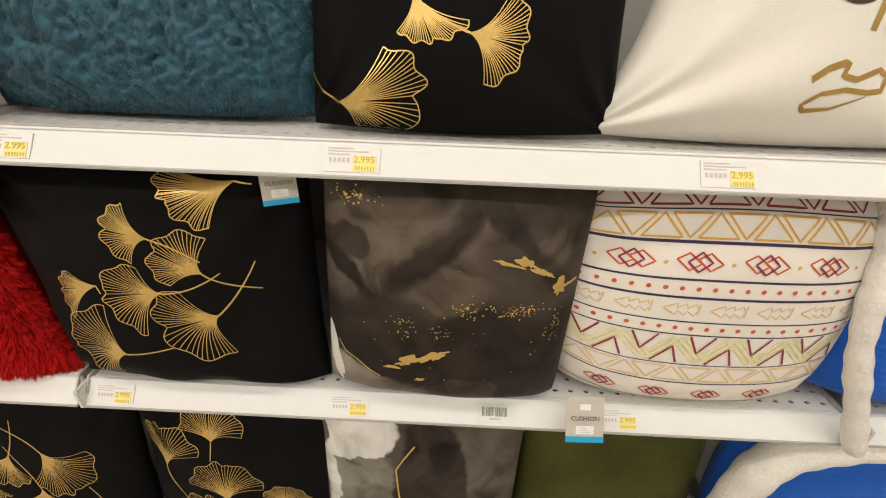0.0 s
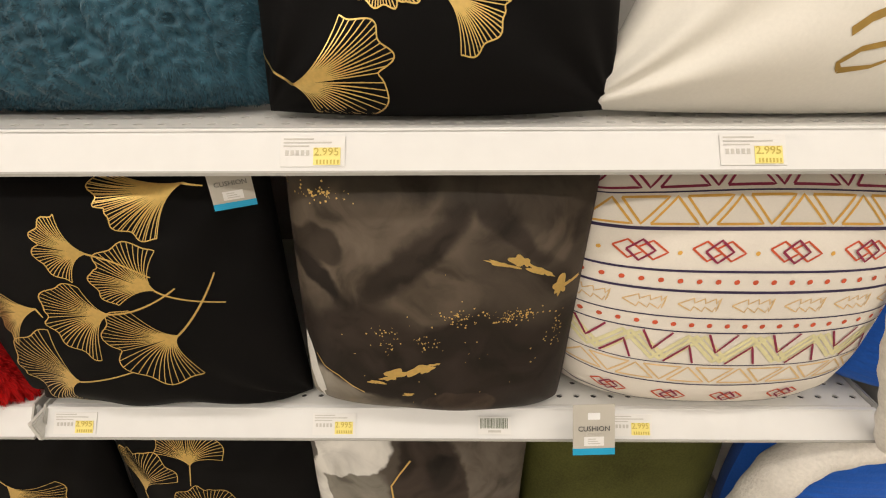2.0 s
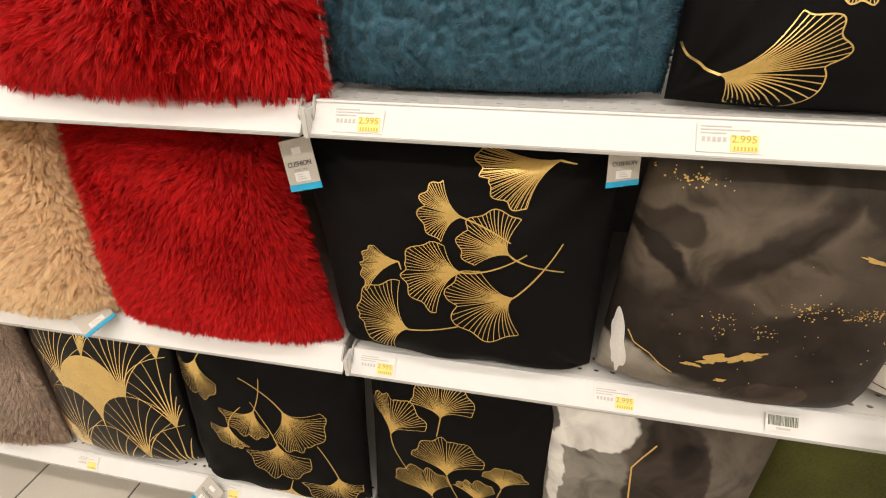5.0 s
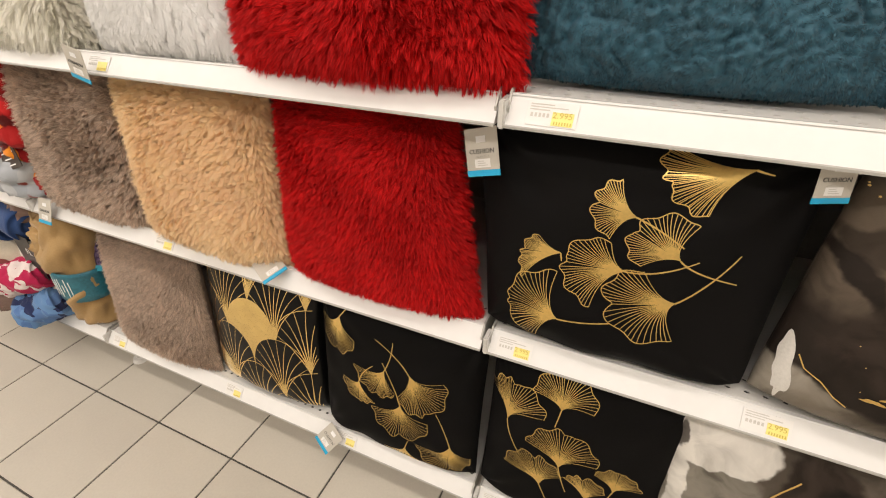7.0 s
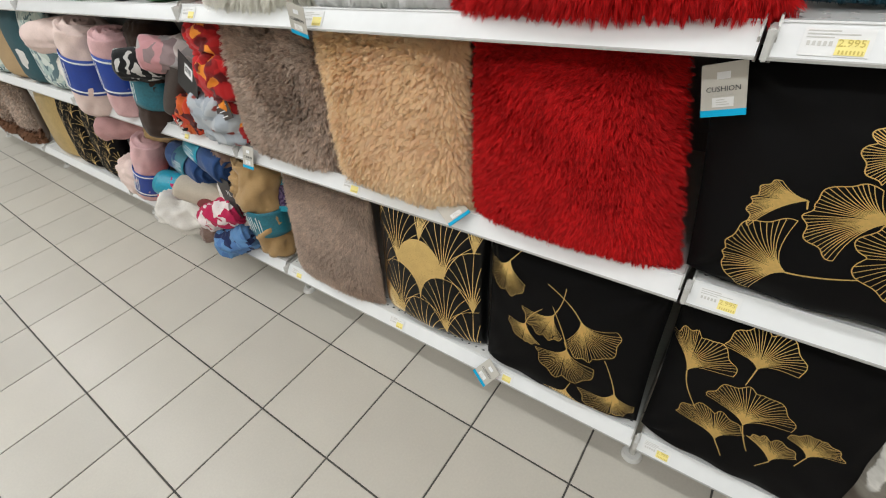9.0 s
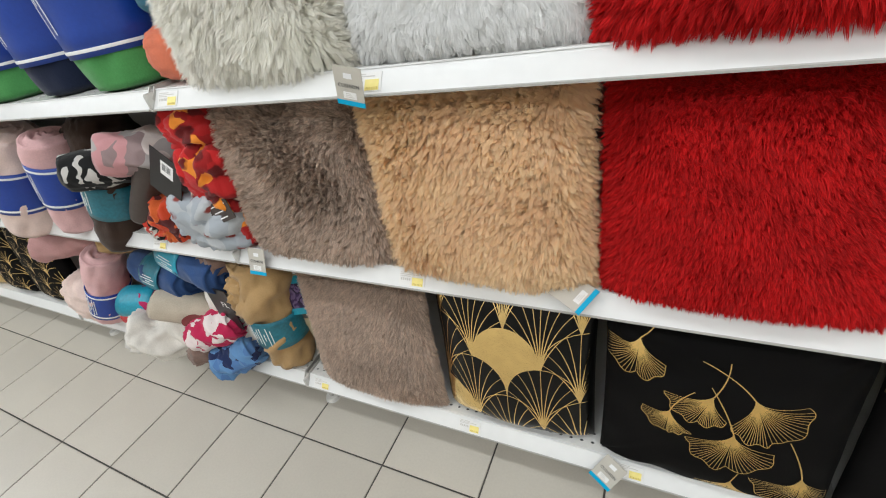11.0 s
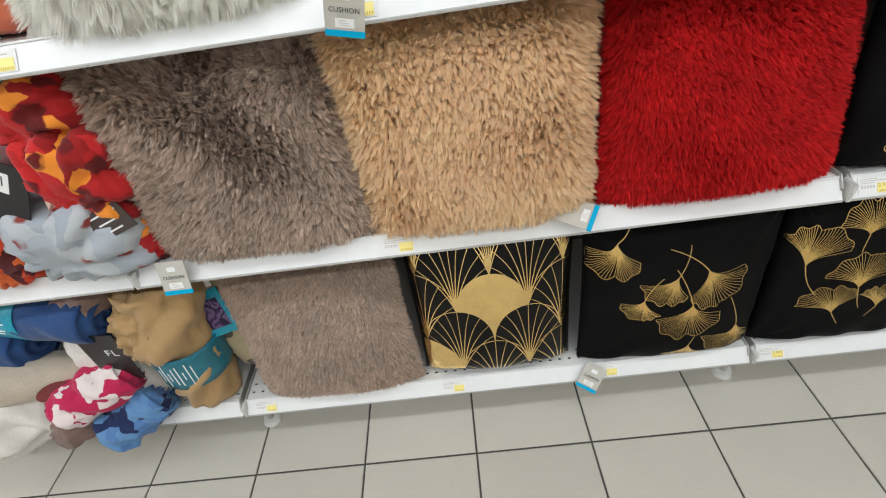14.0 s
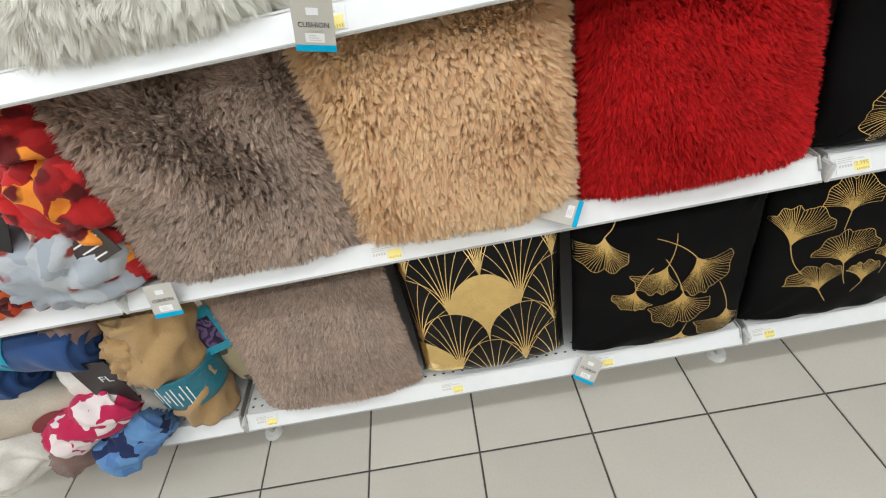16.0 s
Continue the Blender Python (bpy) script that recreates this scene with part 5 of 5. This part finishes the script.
bundle(pose(-1.598, 0.030, 0.690), (0.034, 0.040, 0.034), P_STRIPE, "knotted red, black and white striped knit end", 65, 0.30, gather=10)
rolled(pose(-1.500, 0.06, 0.935, 0, 10, 40), 0.068, 0.24, P_FLORAL, "pink and grey floral throw rolled loosely", 26, None, fold=0.14)
rolled(pose(-1.665, 0.03, 0.905, 0, 8, 50), 0.062, 0.22, P_POLKA, "black and white printed throw rolled up", 27, None, fold=0.10)
rolled(pose(-1.56, 0.03, 0.845, 0, -48, 10), 0.045, 0.24, B_BROWN, "dark grey boxed throw leaning on its side", 28, None, fold=0.02)
rolled(pose(-1.79, 0.045, 0.780, 0, -64, 10), 0.082, 0.30, F_BROWN, "dark brown fleece blanket in a teal card sleeve", 29, B_TEAL, (-0.1, 0.65), 0.08, 0.9, 4)
rolled(pose(-1.985, 0.03, 0.845, 0, -70, 8), 0.074, 0.32, F_PINK, "pink fleece blanket in a blue card sleeve", 30, B_BLUE, (-0.35, 0.55), 0.08, 0.9, 4, True)
bundle(pose(-1.87, 0.14, 0.690), (0.11, 0.10, 0.165), F_BROWN, "dark brown throw folded behind the rolls", 31, 0.1)
rolled(pose(-2.245, 0.02, 0.845, 0, -66, 14), 0.092, 0.37, F_PALEPINK, "pale pink fleece blanket in a blue card sleeve", 32, B_BLUE, (-0.40, 0.42), 0.07, 0.9, 4, True, 0.016)
rolled(pose(-2.43, 0.06, 0.955, 0, 0, 25), 0.078, 0.34, F_PALEPINK, "pale pink fleece blanket rolled on top of others", 33, None, fold=0.10)
bundle(pose(-2.47, 0.07, 0.690), (0.12, 0.09, 0.095), F_WHITE, "off-white throw folded at the shelf edge", 34, 0.13)
# top shelf, blankets standing upright
for i, (x, r, mat, band, words) in enumerate(((-1.46, 0.118, F_GREEN, B_BLUE, "green"), (-1.715, 0.105, F_DARKNAVY, B_BLUE, "midnight blue"), (-2.02, 0.112, F_GREEN, B_BLUE, "leaf green"), (-2.36, 0.105, F_LTBLUE, B_BLUE, "sky blue"))):
    rolled(pose(x, 0.115, ZU + 0.205, 0, -90, 0), r, 0.41, mat, words + " fleece blanket standing in a blue card sleeve", 40 + i, band, (-0.62, 0.75), 0.05, 0.95, 4, True)
bundle(pose(-1.245, 0.10, ZU), (0.070, 0.075, 0.055), F_CORAL, "coral fleece throw folded on the top shelf", 45, 0.08)
bundle(pose(-1.245, 0.13, ZU + 0.112), (0.075, 0.075, 0.10), fleece("dusk_blue_fleece", (0.06, 0.22, 0.34)), "blue fleece throw folded above a coral one", 46, 0.08)
bundle(pose(-2.82, 0.12, ZU), (0.15, 0.11, 0.16), F_PURPLE, "dark plum throw folded on the top shelf", 47, 0.08)
bundle(pose(-3.14, 0.12, ZU), (0.13, 0.11, 0.16), F_TAN, "tan throw folded on the top shelf", 48, 0.08)

# ---- cushions further along ----
M_TEALPRINT = surface("petrol_cotton", (0.02, 0.07, 0.085), 0.7, vary=0.2)
M_BEIGE = surface("beige_cotton", (0.42, 0.29, 0.15), 0.7, vary=0.12)
M_GOLDCLOTH = surface("gold_lame", (0.55, 0.40, 0.17), 0.42, metal=0.55, vary=0.2, scale=12, bump=0.4, depth=0.004)
M_FRINGE = surface("brown_fringe", (0.16, 0.07, 0.03), 0.8, vary=0.3, bump=0)
for x0, x1, mat, label in ((-2.99, -2.66, P_CHECK, "pale green checked cushion on the middle shelf"), (-3.30, -2.98, M_TEALPRINT, "petrol blue cushion with a white flower"),
                           (-3.62, -3.30, M_BEIGE, "plain beige cotton cushion on the middle shelf"), (-3.93, -3.62, P_CHECK, "checked cushion in pale green and petrol")):
    c, p = cushion(x0, x1, ZM, 0.368, 0.062, 0.055, 5, label, CUSH, seed=int(-x0 * 100), wrinkle=0.005)
    under("cover", p.body(mat, 40), c)
    if mat is M_TEALPRINT:
        blot(p, c, "white_flower", M_WASHWHITE, 0.05, 0.13, 0.045, 0.045, 5, 0, 0.001, 0.3)
for x0, x1, mat, label in ((-3.02, -2.65, M_BLACKCLOTH, "black cushion with fine gold fans"), (-3.36, -3.02, M_BLACKCLOTH, "black cushion with wide gold fans"),
                           (-3.72, -3.36, M_GOLDCLOTH, "shimmering gold cushion on the bottom shelf")):
    c, p = cushion(x0, x1, ZL, 0.43, 0.06, 0.06, 7, label, CUSH, seed=int(-x0 * 100), wrinkle=0.006)
    under("cover", p.body(mat, 40), c)
    if mat is M_BLACKCLOTH:
        for row in range(5):
            for col in range(-2, 3):
                bx, bz = (col + 0.5 * (row % 2)) * 0.11, 0.01 + row * 0.075
                pr = Print(p)
                for k in range(7):
                    an = 0.45 + k * 0.375
                    end = np.array((bx + 0.06 * math.cos(an), bz + 0.10 * math.sin(an)))
                    if abs(end[0]) < 0.17 and abs(bx) < 0.17 and end[1] < 0.42:
                        pr.ribbon(bez((bx, bz), (bx, bz + 0.05), end, 8), 0.0032, 0.0016)
                pr.done("gold_fan", M_GOLDBRIGHT, c)
for x0, x1 in ((-4.38, -4.0), (-4.80, -4.42), (-5.22, -4.84)):
    c, p = fur_cushion(x0, x1, ZL, 0.43, 0.06, 0.055, 6, "taupe cushion with a brown looped fringe", M_FURTAUPE, M_FURTAUPE, CUSH, seed=int(-x0 * 100), hair=dict(count=6000, length=0.015, width=0.003))
    fr = Pillow(x1 - x0 + 0.02, 0.09, 0.075, 3)
    tagged(under("fringe", fur_mesh(fr, M_FRINGE, 5000, 0.03, 0.003, 0.5, 0.9, 8), c), kind="stuff")
for x0, x1 in ((-4.38, -4.0), (-4.80, -4.42)):
    c, p = cushion(x0, x1, ZM, 0.368, 0.06, 0.05, 6, "black and white cow-print plush cushion", CUSH, seed=int(-x0 * 100))
    under("cover", p.body(printed("cow_print", [(0.7, 0.68, 0.64), (0.012, 0.012, 0.012), (0.7, 0.68, 0.64)], 9), 40), c)

# blue plush throws with white sherpa lining, beside the cushions


def sherpa_throw(x0, z, h, label, seed, thick, edge):
    c, p = cushion(x0, x0 + 0.42, z, h, 0.085, 0.075, 4, label, "plush throws", seed=seed, wrinkle=0.006, round=0.5)
    c.name = "plush_throw"
    c["category"] = "throw"
    n, m = 60, 90
    u, v = np.meshgrid(np.linspace(-1, 1, n), np.linspace(-1, 1, m), indexing="ij")
    f = p.at(u, v, -1)
    f[..., 1] -= 0.0035 * np.abs(np.sin(v * 44 + 2 * waves(u, v, seed, 5, 1, 3))) * (1 - np.maximum(np.abs(u), np.abs(v)) ** 8)
    k = p.at(u, v, 1)
    idx = np.arange(n * m).reshape(n, m)
    q = np.stack([idx[:-1, :-1], idx[1:, :-1], idx[1:, 1:], idx[:-1, 1:]], -1).reshape(-1, 4)
    under("plush", mesh_np("plush", np.concatenate([f.reshape(-1, 3), k.reshape(-1, 3)]), [q, q[:, ::-1] + n * m], F_ROYAL), c, "ribbed royal blue plush")
    s = np.linspace(0, 1, 60)
    keys = np.array(edge, float)
    at = np.linspace(0, 1, len(keys))
    path = np.stack([np.interp(s, at, keys[:, k]) for k in range(3)], -1)
    for _ in range(40):
        path[1:-1] = (path[:-2] + 2 * path[1:-1] + path[2:]) / 4
    th = np.linspace(0, 2 * math.pi, 16, endpoint=False)
    d = np.gradient(path, axis=0)
    d /= np.linalg.norm(d, axis=1, keepdims=True)
    side = np.cross(d, (0, 1, 0))
    side /= np.linalg.norm(side, axis=1, keepdims=True) + 1e-9
    up = np.cross(side, d)
    rad = (thick + 0.001 * np.sin(s * 23) + 0.0008 * np.sin(s * 61))[:, None, None]
    v = path[:, None] + rad * (side[:, None] * np.cos(th)[None, :, None] + up[:, None] * np.sin(th)[None, :, None] * 1.2)
    idx = np.arange(60 * 16).reshape(60, 16)
    q = np.stack([idx[:-1], np.roll(idx, -1, 1)[:-1], np.roll(idx, -1, 1)[1:], idx[1:]], -1).reshape(-1, 4)
    under("lining", mesh_np("lining", v.reshape(-1, 3), [q], F_SHERPA), c, "white sherpa lining")
    return c


sherpa_throw(1.15, ZM, 0.365, "royal blue plush throw with white sherpa edge hanging over", 61, 0.014,
             [(-0.195, -0.04, 0.35), (-0.202, -0.08, 0.25), (-0.197, -0.095, 0.15), (-0.160, -0.10, 0.05), (-0.128, -0.10, -0.035)])
sherpa_throw(1.15, ZL, 0.415, "royal blue plush throw with white sherpa edge folded up", 62, 0.028,
             [(-0.225, -0.07, 0.10), (-0.225, -0.085, 0.28), (-0.20, -0.09, 0.385), (-0.13, -0.09, 0.43), (-0.02, -0.085, 0.435), (0.15, -0.08, 0.43)])

# ---- floor tiles ----
half = PITCH / 2 - 0.0026


def tile_mesh():
    bm = box(-half, half, -half, half, -0.008, 0.0)
    top = [e for e in bm.edges if all(v.co.z > -0.001 for v in e.verts)]
    bmesh.ops.bevel(bm, geom=top, offset=0.0015, segments=1, affect="EDGES")
    return bm_mesh("tile", bm, M_TILE)


TILE = tile_mesh()
rest = []
for i in range(-29, 10):
    for j in range(-10, 3):
        cx, cy = -0.075 + (i + 0.5) * PITCH, -0.107 + (j + 0.5) * PITCH
        if -4.6 < cx < 1.0 and -2.3 < cy < 0.5:
            ob = under("tile", TILE, floor_ob, m=pose(cx, cy, 0))
        else:
            rest.append((cx, cy))
verts, quads = [], []
for cx, cy in rest:
    b = len(verts)
    verts += [(cx + sx * half, cy + sy * half, zz) for zz in (-0.006, 0.0) for sx, sy in ((-1, -1), (1, -1), (1, 1), (-1, 1))]
    quads += [(b + 4, b + 5, b + 6, b + 7)] + [(b + k, b + (k + 1) % 4, b + 4 + (k + 1) % 4, b + 4 + k) for k in range(4)]
tagged(under("tiles", mesh_np("tiles", verts, [quads], M_TILE, False), floor_ob), kind="stuff")
